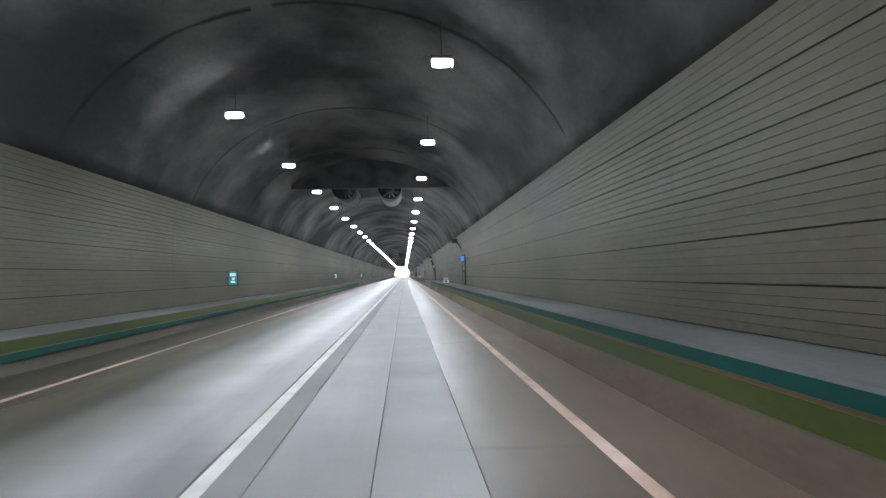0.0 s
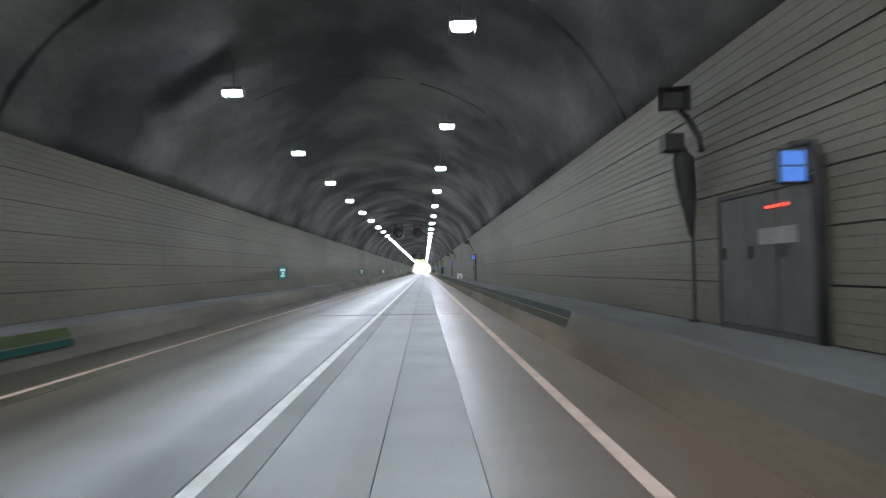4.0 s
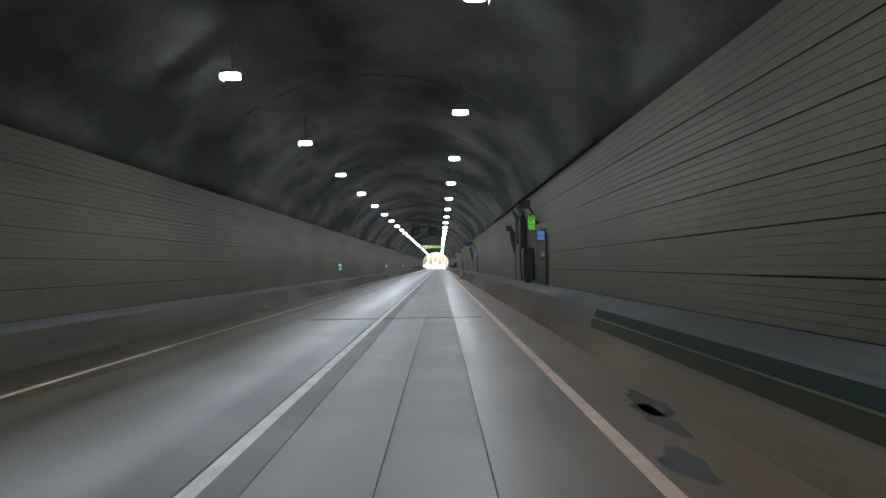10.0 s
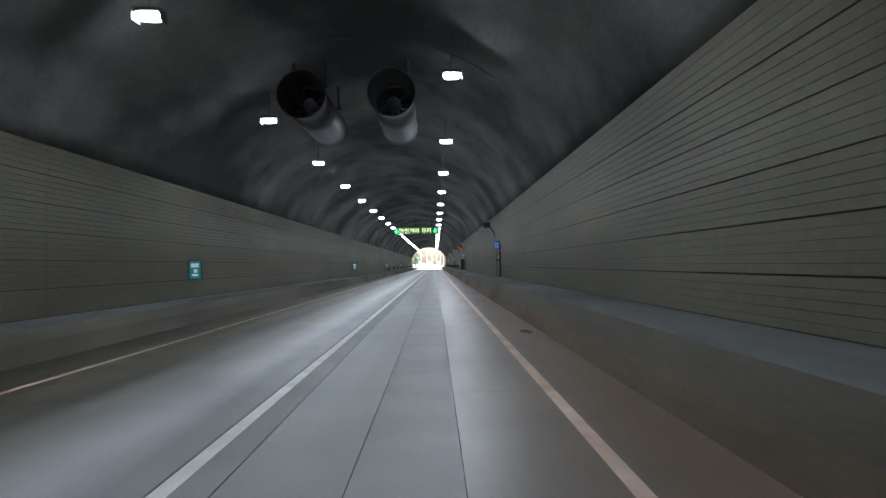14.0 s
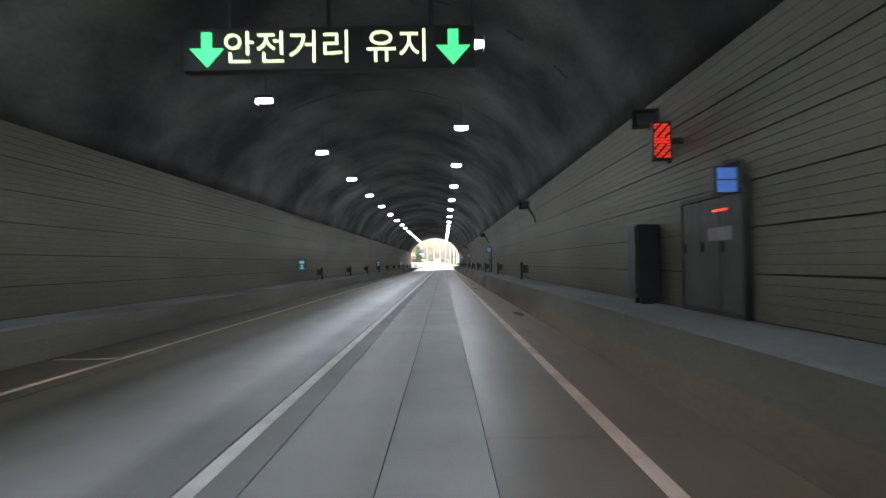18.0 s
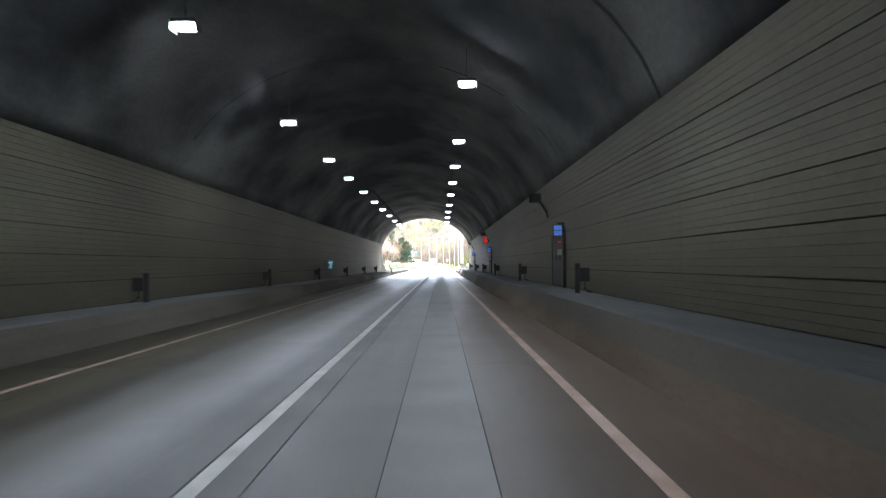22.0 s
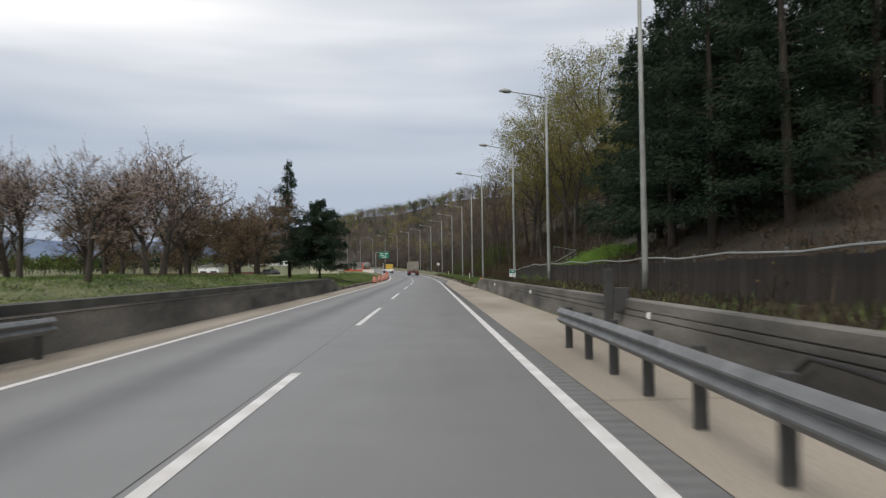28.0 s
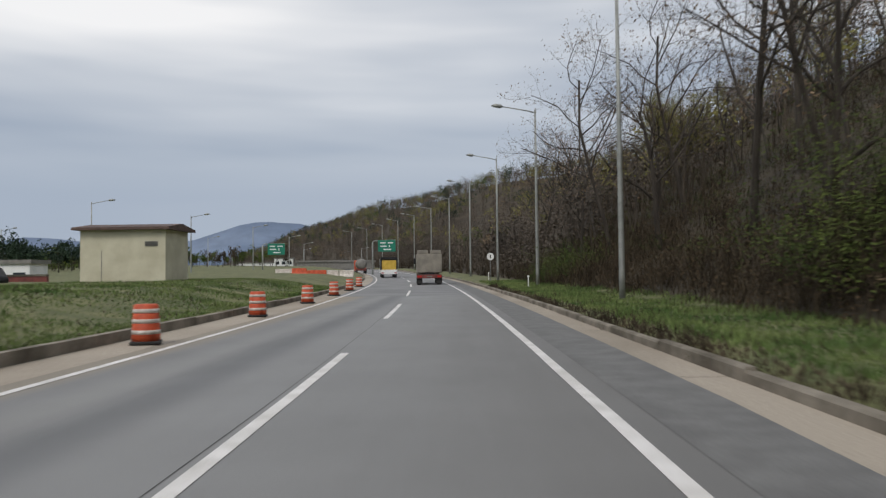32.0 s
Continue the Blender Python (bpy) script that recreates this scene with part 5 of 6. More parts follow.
for k, (x, y, c) in enumerate(((-24.5, 822, 0), (-22.6, 821, 0), (-20.6, 815, 1), (-18.6, 814.5, 1), (-16.7, 816, 0), (-15.0, 818, 0), (-17.6, 812.5, 1))):
    water_barrier(pose(x, y, 1.5 if x < -19 else 1.2, 0, 0, 6 * math.sin(k * 2.1)), M["orange"] if c else M["reflect"], "orange plastic water barrier on the verge" if c else "white plastic water barrier on the verge")

# cream hut
hut = thing("utility_hut", pose(-20.1, 765.0, 0.85), "cream rendered utility hut with a low brown roof", "hut")
part("wall", boxes((-2.6, 0.0, 0.0, 2.6, 3.6, 3.6), bevel=0.02), M["cream"], hut)
bm = bmesh.new()
pts = [(-0.4, 3.55), (-0.4, 3.7), (1.8, 4.0), (4.0, 3.7), (4.0, 3.55)]
r0, r1 = [[bm.verts.new((x, y, z)) for y, z in pts] for x in (-2.95, 2.95)]
for k in range(5):
    bm.faces.new((r0[k], r0[(k + 1) % 5], r1[(k + 1) % 5], r1[k]))
bm.faces.new(r0[::-1]), bm.faces.new(r1)
bmesh.ops.recalc_face_normals(bm, faces=bm.faces[:])
part("roof", bm, M["roof"], hut)
vent = part("vent", boxes((1.35, -0.03, 2.55, 2.15, -0.001, 2.85)), M["plate"], hut)
for k in range(4):
    part("slat", boxes((1.38, -0.045, 2.58 + k * 0.065, 2.12, -0.031, 2.61 + k * 0.065)), M["grey_post"], vent)
part("panel_line", boxes((-1.3, -0.012, 0.0, -1.26, -0.001, 2.3)), M["plate"], hut)


# direction signs on cantilever posts
def direction_sign(x, y, z0, label):
    ds = thing("direction_sign", pose(x, y, z0, 0, 0, 5), label, "sign", "green direction signs")
    bm = bmesh.new()
    tube(bm, [(-2.6, 0.2, 0), (-2.6, 0.2, 6.2), (-2.3, 0.2, 6.5), (1.6, 0.2, 6.6)], [0.16, 0.14, 0.1, 0.08], 10)
    part("gantry_post", bm, M["pole"], ds, smooth=True)
    part("board", boxes((-1.6, 0.0, 4.5, 1.6, 0.08, 6.6), bevel=0.02), M["green_sign"], ds)
    part("writing", boxes((-1.2, -0.012, 6.0, -0.2, -0.001, 6.2)), M["white"], ds)
    part("writing", boxes((0.2, -0.012, 6.0, 1.2, -0.001, 6.2)), M["white"], ds)
    part("writing", boxes((-1.2, -0.012, 5.4, 0.0, -0.001, 5.6)), M["white"], ds)
    part("writing", boxes((0.4, -0.012, 5.3, 0.6, -0.001, 5.7)), M["white"], ds)
    part("writing", boxes((-0.6, -0.012, 4.8, 0.8, -0.001, 5.0)), M["white"], ds)


direction_sign(-13.6, 856.0, 1.2, "green overhead direction sign above the carriageway")
direction_sign(-35.0, 860.0, 1.0, "green direction sign over the opposite lanes")

# ---- vehicles ----


def wheel(parent, x, y, r, w):
    bm = bmesh.new()
    tube(bm, [(x - w / 2, y, r), (x - w / 2 + 0.03, y, r), (x + w / 2 - 0.03, y, r), (x + w / 2, y, r)], [r * 0.9, r, r, r * 0.9], 18)
    t = part("tyre", bm, M["rubber"], parent)
    bm = bmesh.new()
    tube(bm, [(x - w / 2 - 0.01, y, r), (x + w / 2 + 0.01, y, r)], r * 0.55, 14)
    part("rim", bm, M["steel"], t)


dt = thing("dump_truck", on_road(792.0, 0.15), "dusty grey dump truck with a tarpaulin roll and red bumper", "truck")
part("bed", boxes((-1.22, 0.0, 1.15, 1.22, 5.4, 2.95), bevel=0.05), M["truck_grey"], dt)
part("tailgate", boxes((-1.15, -0.09, 1.2, 1.15, -0.005, 2.75), bevel=0.02), M["truck_grey"], dt)
for x in (-0.8, 0.0, 0.8):
    part("rib", boxes((x - 0.05, -0.14, 1.2, x + 0.05, -0.092, 2.75)), M["truck_grey"], dt)
for x in (-0.62, 0.62):
    part("tarpaulin_box", boxes((x - 0.52, 0.1, 2.96, x + 0.52, 1.0, 3.32), bevel=0.06), M["truck_grey"], dt)
part("cab", boxes((-1.2, 5.7, 0.7, 1.2, 7.6, 3.15), bevel=0.12), M["truck_grey"], dt)
part("chassis", boxes((-0.5, 0.0, 0.75, 0.5, 7.2, 1.14)), M["black"], dt)
part("bumper", boxes((-1.2, -0.15, 0.62, 1.2, 0.05, 0.98), bevel=0.03), M["truck_red"], dt)
for x in (-0.95, 0.95):
    part("tail_light", boxes((x - 0.2, -0.18, 0.72, x + 0.2, -0.151, 0.88)), M["red_lens"], dt)
    part("mudflap", boxes((x - 0.28, 0.0, 0.12, x + 0.28, 0.03, 0.62)), M["rubber"], dt)
    for y in (0.7, 2.0, 6.5):
        wheel(dt, x * 1.02, y, 0.5, 0.42)
for x in (-1.33, 1.33):
    part("mirror", boxes((x - 0.11, 6.9, 2.1, x + 0.11, 7.0, 2.7), bevel=0.02), M["black"], dt)
part("number_plate", boxes((-0.26, -0.17, 0.74, 0.26, -0.151, 0.86)), M["plate"], dt)

lv = thing("flatbed_lorry", on_road(830.0, -3.55), "white lorry with a yellow load behind a dark frame", "truck")
part("bed", boxes((-1.2, 0.0, 1.0, 1.2, 6.5, 1.2), bevel=0.03), M["white"], lv)
part("load", boxes((-1.05, 0.1, 1.2, 1.05, 6.0, 2.6), bevel=0.08), M["yellow"], lv)
part("frame", boxes((-1.2, 0.0, 1.2, -1.08, 6.5, 3.0), (1.08, 0.0, 1.2, 1.2, 6.5, 3.0), (-1.2, 0.0, 2.7, 1.2, 6.5, 3.05)), M["black"], lv)
part("cab", boxes((-1.2, 6.7, 0.7, 1.2, 8.4, 3.0), bevel=0.12), M["white"], lv)
part("bumper", boxes((-1.2, -0.1, 0.55, 1.2, 0.05, 0.95), bevel=0.03), M["white"], lv)
for x in (-0.95, 0.95):
    part("tail_light", boxes((x - 0.18, -0.13, 0.65, x + 0.18, -0.101, 0.8)), M["red_lens"], lv)
    for y in (1.2, 7.3):
        wheel(lv, x, y, 0.48, 0.4)

mx = thing("tank_lorry", on_road(868.0, -6.5), "tank lorry with a round pale rear", "truck")
bm = bmesh.new()
tube(bm, [(0, 0.0, 1.9), (0, 0.25, 1.9), (0, 4.5, 1.9), (0, 4.8, 1.9)], [0.7, 1.05, 1.05, 0.6], 20)
part("tank", bm, M["plate"], mx, smooth=True)
part("chassis", boxes((-0.9, 0.0, 0.6, 0.9, 6.8, 0.95)), M["truck_red"], mx)
part("cab", boxes((-1.15, 5.2, 0.6, 1.15, 6.9, 2.7), bevel=0.12), M["orange"], mx)
for x in (-0.9, 0.9):
    for y in (0.9, 2.1, 6.0):
        wheel(mx, x, y, 0.46, 0.36)


def car(m, mat, label):
    c = thing("car", m, label, "car", "cars on the far side")
    bm = bmesh.new()
    prof = [(-2.2, 0.3), (-2.25, 0.75), (-1.9, 0.95), (-1.3, 1.42), (0.7, 1.46), (1.3, 1.0), (2.1, 0.85), (2.25, 0.55), (2.2, 0.3)]
    r0, r1 = [[bm.verts.new((x, y, z)) for y, z in prof] for x in (-0.88, 0.88)]
    for k in range(len(prof)):
        bm.faces.new((r0[k], r0[(k + 1) % 9], r1[(k + 1) % 9], r1[k]))
    bm.faces.new(r0[::-1]), bm.faces.new(r1)
    bmesh.ops.recalc_face_normals(bm, faces=bm.faces[:])
    bmesh.ops.bevel(bm, geom=bm.edges[:], offset=0.06, segments=2, affect="EDGES")
    body = part("body", bm, mat, c, smooth=True)
    for x in (-0.885, 0.885):
        part("side_window", boxes((x - 0.012, -1.2, 0.98, x + 0.012, 0.8, 1.34)), M["glass"], c)
        for y in (-1.35, 1.35):
            wheel(c, x * 0.94, y, 0.32, 0.2)


car(pose(-27.5, 842.0, 0.9, 0, 0, 75), M["black"], "dark parked car beyond the grass")
car(pose(-31.5, 769.0, 0.85, 0, 0, 55), M["black"], "dark car beside the cream hut")

# far side: barrier wall, gatehouse and buildings
bw = thing("barrier_wall", pose(-48.0, 776.0, 0.55), "long rust-red barrier wall with a pale top", "wall")
part("panel", boxes((-22.0, 0.0, 0.0, 17.0, 0.25, 1.15), bevel=0.02), M["truck_red"], bw)
part("coping", boxes((-22.0, -0.05, 1.15, 17.0, 0.3, 1.3)), M["bench"], bw)


def building(x, y, w, d, h, rows, cols, label, turn=0.0, mat="white"):
    b = thing("building", pose(x, y, 0.2, 0, 0, turn), label, "building", "far buildings")
    part("wall", boxes((0, 0, 0, w, d, h)), M[mat], b)
    part("roof", boxes((-0.3, -0.3, h, w + 0.3, d + 0.3, h + 0.5)), M["plate"], b)
    for r in range(rows):
        for c in range(cols):
            x0, z0 = (c + 0.2) * w / cols, 0.8 + r * (h - 0.6) / rows
            part("window", boxes((x0, -0.05, z0, x0 + w / cols * 0.6, 0.02, z0 + (h - 0.6) / rows * 0.5)), M["glass"], b)


building(-112, 1085, 18, 12, 7.5, 2, 6, "white low building with rows of windows", 10)
building(-92, 1080, 9, 9, 9.5, 3, 3, "white office block with windows in rows", 10)
building(-59, 812, 5.2, 4.0, 3.2, 1, 2, "small white gatehouse with a window", 0)
building(-47, 930, 22, 6, 5.0, 1, 4, "long grey shed behind the verge", 6, "plate")
building(-150, 1050, 26, 14, 6.0, 1, 8, "pale warehouse far behind the grass", 10, "plate")

# ---- plants ----


class Plant:
    """Gathers tapered branch pieces and leaf blades as plain lists."""

    def __init__(self, seed):
        self.r = random.Random(seed)
        self.v, self.f, self.lv, self.lf = [], [], [], []

    def limb(self, a, b, ra, rb, sides):
        d = (b - a).normalized()
        u = d.orthogonal().normalized()
        w = d.cross(u)
        n = len(self.v)
        for p, rad in ((a, ra), (b, rb)):
            for k in range(sides):
                t = k * math.tau / sides
                self.v.append(p + (u * math.cos(t) + w * math.sin(t)) * rad)
        for k in range(sides):
            j = (k + 1) % sides
            self.f.append((n + k, n + j, n + sides + j, n + sides + k))

    def leaf(self, p, size, along=None, thin=0.5):
        r = self.r
        a = Vector((r.gauss(0, 1), r.gauss(0, 1), r.gauss(0, 1))).normalized() if along is None else along.normalized()
        b = a.orthogonal().normalized()
        b = (b + a.cross(b) * r.uniform(-2, 2)).normalized()
        n = len(self.lv)
        self.lv += [p - a * size * 0.5, p + b * size * 0.5 * thin, p + a * size * 0.5, p - b * size * 0.5 * thin]
        self.lf.append((n, n + 1, n + 2, n + 3))

    def grow(self, p, d, length, rad, level, levels, spec):
        r = self.r
        n = spec["seg"]
        pts, dirs = [p], []
        for i in range(n):
            bend = spec["bend"] * (1.0 if level else 0.35)
            d = (d + Vector((r.gauss(0, bend), r.gauss(0, bend), r.gauss(0, bend) + spec["lift"] * (level > 0)))).normalized()
            pts.append(pts[-1] + d * length / n)
            dirs.append(d)
        sides = (8, 6, 4, 3, 3, 3)[min(level, 5)]
        rad = max(rad, spec.get("twig", 0.0) * (1.0 + 0.4 * (levels - level)))
        for i in range(n):
            k0, k1 = 1 - i / n * 0.55, 1 - (i + 1) / n * 0.55
            self.limb(pts[i], pts[i + 1], rad * k0, rad * k1, sides)
        if level >= levels:
            for _ in range(spec["leaves"]):
                t = r.uniform(0.15, 1.05) * n
                i = min(n - 1, int(t))
                q = pts[i].lerp(pts[i + 1], t - i) + Vector((r.gauss(0, 1), r.gauss(0, 1), r.gauss(0, 1))) * spec["fuzz"]
                self.leaf(q, spec["size"] * r.uniform(0.6, 1.3))
            return
        kids = spec["kids"][level]
        lo = spec["from"] if level == 0 else 0.25
        for k in range(kids):
            t = (lo + (1 - lo) * (k + r.random()) / kids) * n
            i = min(n - 1, int(t))
            q = pts[i].lerp(pts[i + 1], t - i)
            dd = dirs[i]
            side = dd.orthogonal().normalized()
            turn = k * 2.4 + r.uniform(-0.6, 0.6)
            side = side * math.cos(turn) + dd.cross(side) * math.sin(turn)
            ang = spec["angle"][min(level, len(spec["angle"]) - 1)] * r.uniform(0.75, 1.25)
            nd = (dd * math.cos(ang) + side * math.sin(ang)).normalized()
            self.grow(q, nd, length * spec["ratio"] * r.uniform(0.7, 1.15) * (1.15 - 0.35 * (t / n) if level == 0 else 1), rad * (1 - t / n * 0.5) * 0.52, level + 1, levels, spec)

    def meshes(self, parent, bark, leaf, names=("trunk", "crown")):
        for nm, v, f, m in ((names[0], self.v, self.f, bark), (names[1], self.lv, self.lf, leaf)):
            if f:
                me = bpy.data.meshes.new(nm)
                me.from_pydata(v, [], f)
                me.materials.append(m)
                ob = new(nm, me)
                ob.parent = parent


BROAD = dict(seg=4, bend=0.13, lift=0.05, kids=(7, 5, 5, 4), angle=(0.62, 0.7, 0.75), ratio=0.56, leaves=3, fuzz=0.13, size=0.10)
BROAD["from"] = 0.35
FRUIT = dict(seg=3, bend=0.14, lift=0.06, kids=(6, 6, 5, 4), angle=(0.75, 0.7, 0.8), ratio=0.72, leaves=17, fuzz=0.055, size=0.078, twig=0.0095)
FRUIT["from"] = 0.38


def broad_tree(seed, height, bark, leaf, spec, levels=4, trunk=0.55, rad=None):
    p = Plant(seed)
    p.grow(Vector((0, 0, -0.3)), Vector((p.r.gauss(0, 0.06), p.r.gauss(0, 0.06), 1)), height * trunk, rad or height * 0.016, 0, levels, spec)
    return p


def conifer(seed, height, width, bare=0.12, dense=1.0, taper=0.85, ragged=0.6):
    p = Plant(seed)
    r = p.r
    top = Vector((r.gauss(0, 0.15), r.gauss(0, 0.15), height))
    p.limb(Vector((0, 0, -0.4)), top * 0.5, height * 0.016, height * 0.010, 8)
    p.limb(top * 0.5, top, height * 0.010, 0.015, 6)
    z = height * bare
    while z < height * 0.985:
        k = (z - height * bare) / (height * (1 - bare))
        reach = width * (1 - k) ** taper * r.uniform(ragged, 1.12) + 0.12
        a = r.uniform(0, math.tau)
        out = Vector((math.cos(a), math.sin(a), 0))
        n = 4
        pts = [Vector((0, 0, z))]
        droop = r.uniform(-0.25, 0.12)
        for i in range(1, n + 1):
            t = i / n
            pts.append(Vector((0, 0, z)) + out * reach * t + Vector((r.gauss(0, 0.06), r.gauss(0, 0.06), droop * reach * t + 0.12 * reach * t * t)))
        for i in range(n):
            p.limb(pts[i], pts[i + 1], 0.035 * (1 - i / n) + 0.008, 0.035 * (1 - (i + 1) / n) + 0.006, 3)
        m = int((8 + reach * 15) * dense)
        for _ in range(m):
            t = r.uniform(0.12, 1.05)
            q = pts[0].lerp(pts[-1], t)
            side = out.cross(Vector((0, 0, 1)))
            off = side * r.gauss(0, 0.17 * reach * (1.15 - t) + 0.08) + Vector((0, 0, r.gauss(-0.12, 0.2)))
            p.leaf(q + off, r.uniform(0.11, 0.28), along=out * 0.7 + off * 1.4 + Vector((0, 0, r.uniform(-0.6, 0.2))), thin=0.32)
        z += r.uniform(0.6, 1.2) * height * 0.0125
    return p


def planted(p, name, label, category, group, spots, bark, leaf):
    """One plant built, then copied to every spot of (x, y, z, turn, size)."""
    first = None
    for x, y, z, turn, size in spots:
        m = pose(x, y, z, 0, 0, turn)
        if first is None:
            first = thing(name, pose(0, 0, 0), label, category, group)
            p.meshes(first, bark, leaf)
            first.matrix_basis = m @ Matrix.Diagonal((size, size, size, 1))
        else:
            c = copy_thing(first, m)
            c.scale = (size, size, size)


def spot(s, lat, turn, size):
    q = road(s, lat)
    return (q.x, q.y, q.z + ground(s, lat) - 0.05, turn, size)


G = "cherry trees on the grass"
planted(broad_tree(11, 7.0, M["bark"], M["copper"], FRUIT, 4, 0.36, 0.17), "cherry_tree", "spreading cherry tree with copper-brown young leaves on grass", "tree", G,
        [spot(*a[:3], a[3] * 1.36) for a in ((673, -24.0, 40, 0.95), (679, -13.2, 110, 1.05), (685, -16.6, 200, 1.12), (689, -17.6, 300, 1.0), (694.6, -18.6, 20, 1.12), (660, -26.0, 75, 0.95), (675, -17.5, 0, 1.08), (668, -30.0, 150, 1.0), (684, -26.0, 260, 1.05), (704, -22.0, 10, 1.05), (688, -21.5, 70, 1.1), (699, -26.0, 170, 1.1), (668, -20.5, 220, 1.0), (710, -29.0, 33, 1.0), (700.5, -18.4, 240, 0.95))], M["bark"], M["copper"])
planted(broad_tree(23, 7.8, M["bark"], M["blossom"], dict(FRUIT, leaves=11, angle=(0.68, 0.62, 0.7)), 4, 0.38, 0.18), "cherry_tree", "cherry tree with pale fading blossom and bare twigs on grass", "tree", G,
        [spot(*a[:3], a[3] * 1.08) for a in ((646, -11.6, 0, 0.8), (649, -15.6, 140, 0.86), (654, -18.8, 250, 0.95), (660.5, -14.2, 80, 1.25), (656, -13.2, 190, 0.9), (640, -21.0, 30, 1.0), (650, -24.0, 190, 1.05), (634, -27.0, 60, 1.0), (690, -30.0, 100, 1.0), (628, -20.0, 310, 0.95))], M["bark"], M["blossom"])
planted(broad_tree(29, 6.0, M["bark"], M["bud"], dict(FRUIT, leaves=8), 4, 0.42, 0.15), "young_tree", "small round tree with fresh yellow-green leaves", "tree", "trees on the grass",
        [spot(*a) for a in ((655, -31.0, 0, 0.9), (668, -34.0, 120, 1.0), (684, -36.0, 220, 1.0), (702, -34.0, 70, 0.95), (716, -40.0, 70, 0.9))], M["bark"], M["bud"])
planted(conifer(5, 12.8, 4.1, 0.10, 7.5, 0.9, 0.25), "spruce", "dark pointed spruce standing on the grass verge", "tree", "spruces on the verge", [spot(699.2, -14.4, 0, 1.0)], M["bark"], M["needle"])
planted(conifer(7, 8.2, 4.1, 0.16, 13.0, 0.5, 0.45), "pine", "dense dark pine with a rounded crown on the grass", "tree", "spruces on the verge", [spot(702.0, -11.6, 0, 1.08)], M["bark"], M["needle"])
planted(broad_tree(37, 12.0, M["bark_grey"], M["bud"], dict(BROAD, kids=(9, 4, 3, 3), angle=(0.42, 0.5, 0.6), ratio=0.42, leaves=1), 3, 0.85, 0.11), "slender_tree", "slender bare tree with thin upright twigs", "tree", "bare trees by the tunnel",
        [spot(*a) for a in ((640, -36.0, 0, 1.0), (643, -38.5, 90, 0.92), (637, -40.0, 200, 0.85))], M["bark_grey"], M["bud"])
pine = Plant(61)
pine.limb(Vector((0, 0, -0.3)), Vector((0.2, 0.1, 6.5)), 0.19, 0.14, 8)
pine.limb(Vector((0.2, 0.1, 6.5)), Vector((0.0, 0.5, 12.5)), 0.14, 0.05, 7)
for i in range(26):
    z = 5.6 + i * 0.27
    a = pine.r.uniform(0, math.tau)
    reach = pine.r.uniform(0.9, 2.9) * (1 - 0.4 * (z - 5.6) / 7)
    tip = Vector((math.cos(a) * reach, math.sin(a) * reach, z + pine.r.uniform(-0.3, 0.7)))
    pine.limb(Vector((0.1, 0.2, z)), tip, 0.035, 0.012, 3)
    for _ in range(70):
        t = pine.r.uniform(0.45, 1.05)
        q = Vector((0.1, 0.2, z)).lerp(tip, t)
        pine.leaf(q + Vector((pine.r.gauss(0, 0.28), pine.r.gauss(0, 0.28), pine.r.gauss(0, 0.14))), pine.r.uniform(0.2, 0.4), thin=0.3)
planted(pine, "tall_pine", "tall pine with bare trunk and tufted crown beside the tunnel", "tree", "pines by the tunnel",
        [spot(*a) for a in ((598, -11.6, 0, 1.0), (601, -12.8, 70, 1.08), (604.5, -11.9, 160, 0.96), (608, -13.6, 250, 1.05), (612, -12.6, 310, 0.94), (594, -13.4, 20, 1.1))], M["bark"], M["needle"])

# dark conifer stand on the bank
cn = conifer(17, 15.5, 5.0, 0.10, 8.5)
planted(cn, "conifer", "tall dense dark conifer in a stand on the bank", "tree", "conifer stand",
        [spot(*a) for a in ((650, 15.5, 0, 1.0), (654, 13.8, 60, 0.95), (657.5, 16.5, 130, 1.08), (661, 14.2, 200, 1.02), (665, 16.8, 270, 1.1), (668.5, 14.6, 330, 0.98), (652, 20.5, 100, 1.12), (659, 21.0, 190, 1.1), (666, 21.5, 300, 1.08), (672, 17.0, 45, 1.05), (673, 23.0, 10, 1.2), (663, 26.0, 77, 1.1), (654, 26.0, 177, 1.1))], M["bark"], M["needle"])

# spring woods on the hillside
rw = random.Random(77)
KINDS = [("oak_tree", broad_tree(41, 13.0, None, None, dict(BROAD, kids=(10, 6, 5, 4), leaves=26, size=0.085, fuzz=0.16, bend=0.18, angle=(0.75, 0.75, 0.8)), 4, 0.6, 0.125), "leafing woodland tree with a tangle of dark limbs", "bark", "bud"),
         ("oak_tree", broad_tree(43, 12.0, None, None, dict(BROAD, leaves=1, bend=0.2, angle=(0.7, 0.75, 0.8)), 4, 0.5, 0.12), "nearly bare woodland tree with crooked branches", "bark", "copper"),
         ("alder_tree", broad_tree(47, 11.0, None, None, dict(BROAD, kids=(11, 6, 4, 3), leaves=2, ratio=0.42, bend=0.2, angle=(0.8, 0.75, 0.8)), 4, 0.78, 0.10), "slim grey woodland tree with fine bare twigs", "bark_grey", "blossom"),
         ("oak_tree", broad_tree(53, 13.0, None, None, dict(BROAD, kids=(10, 6, 5, 4), leaves=1, size=0.1, bend=0.22, ratio=0.5, angle=(0.85, 0.8, 0.8)), 4, 0.68, 0.105), "dark bare woodland tree with a fan of fine twigs", "bark", "copper")]
SPOTS = [[] for _ in KINDS]
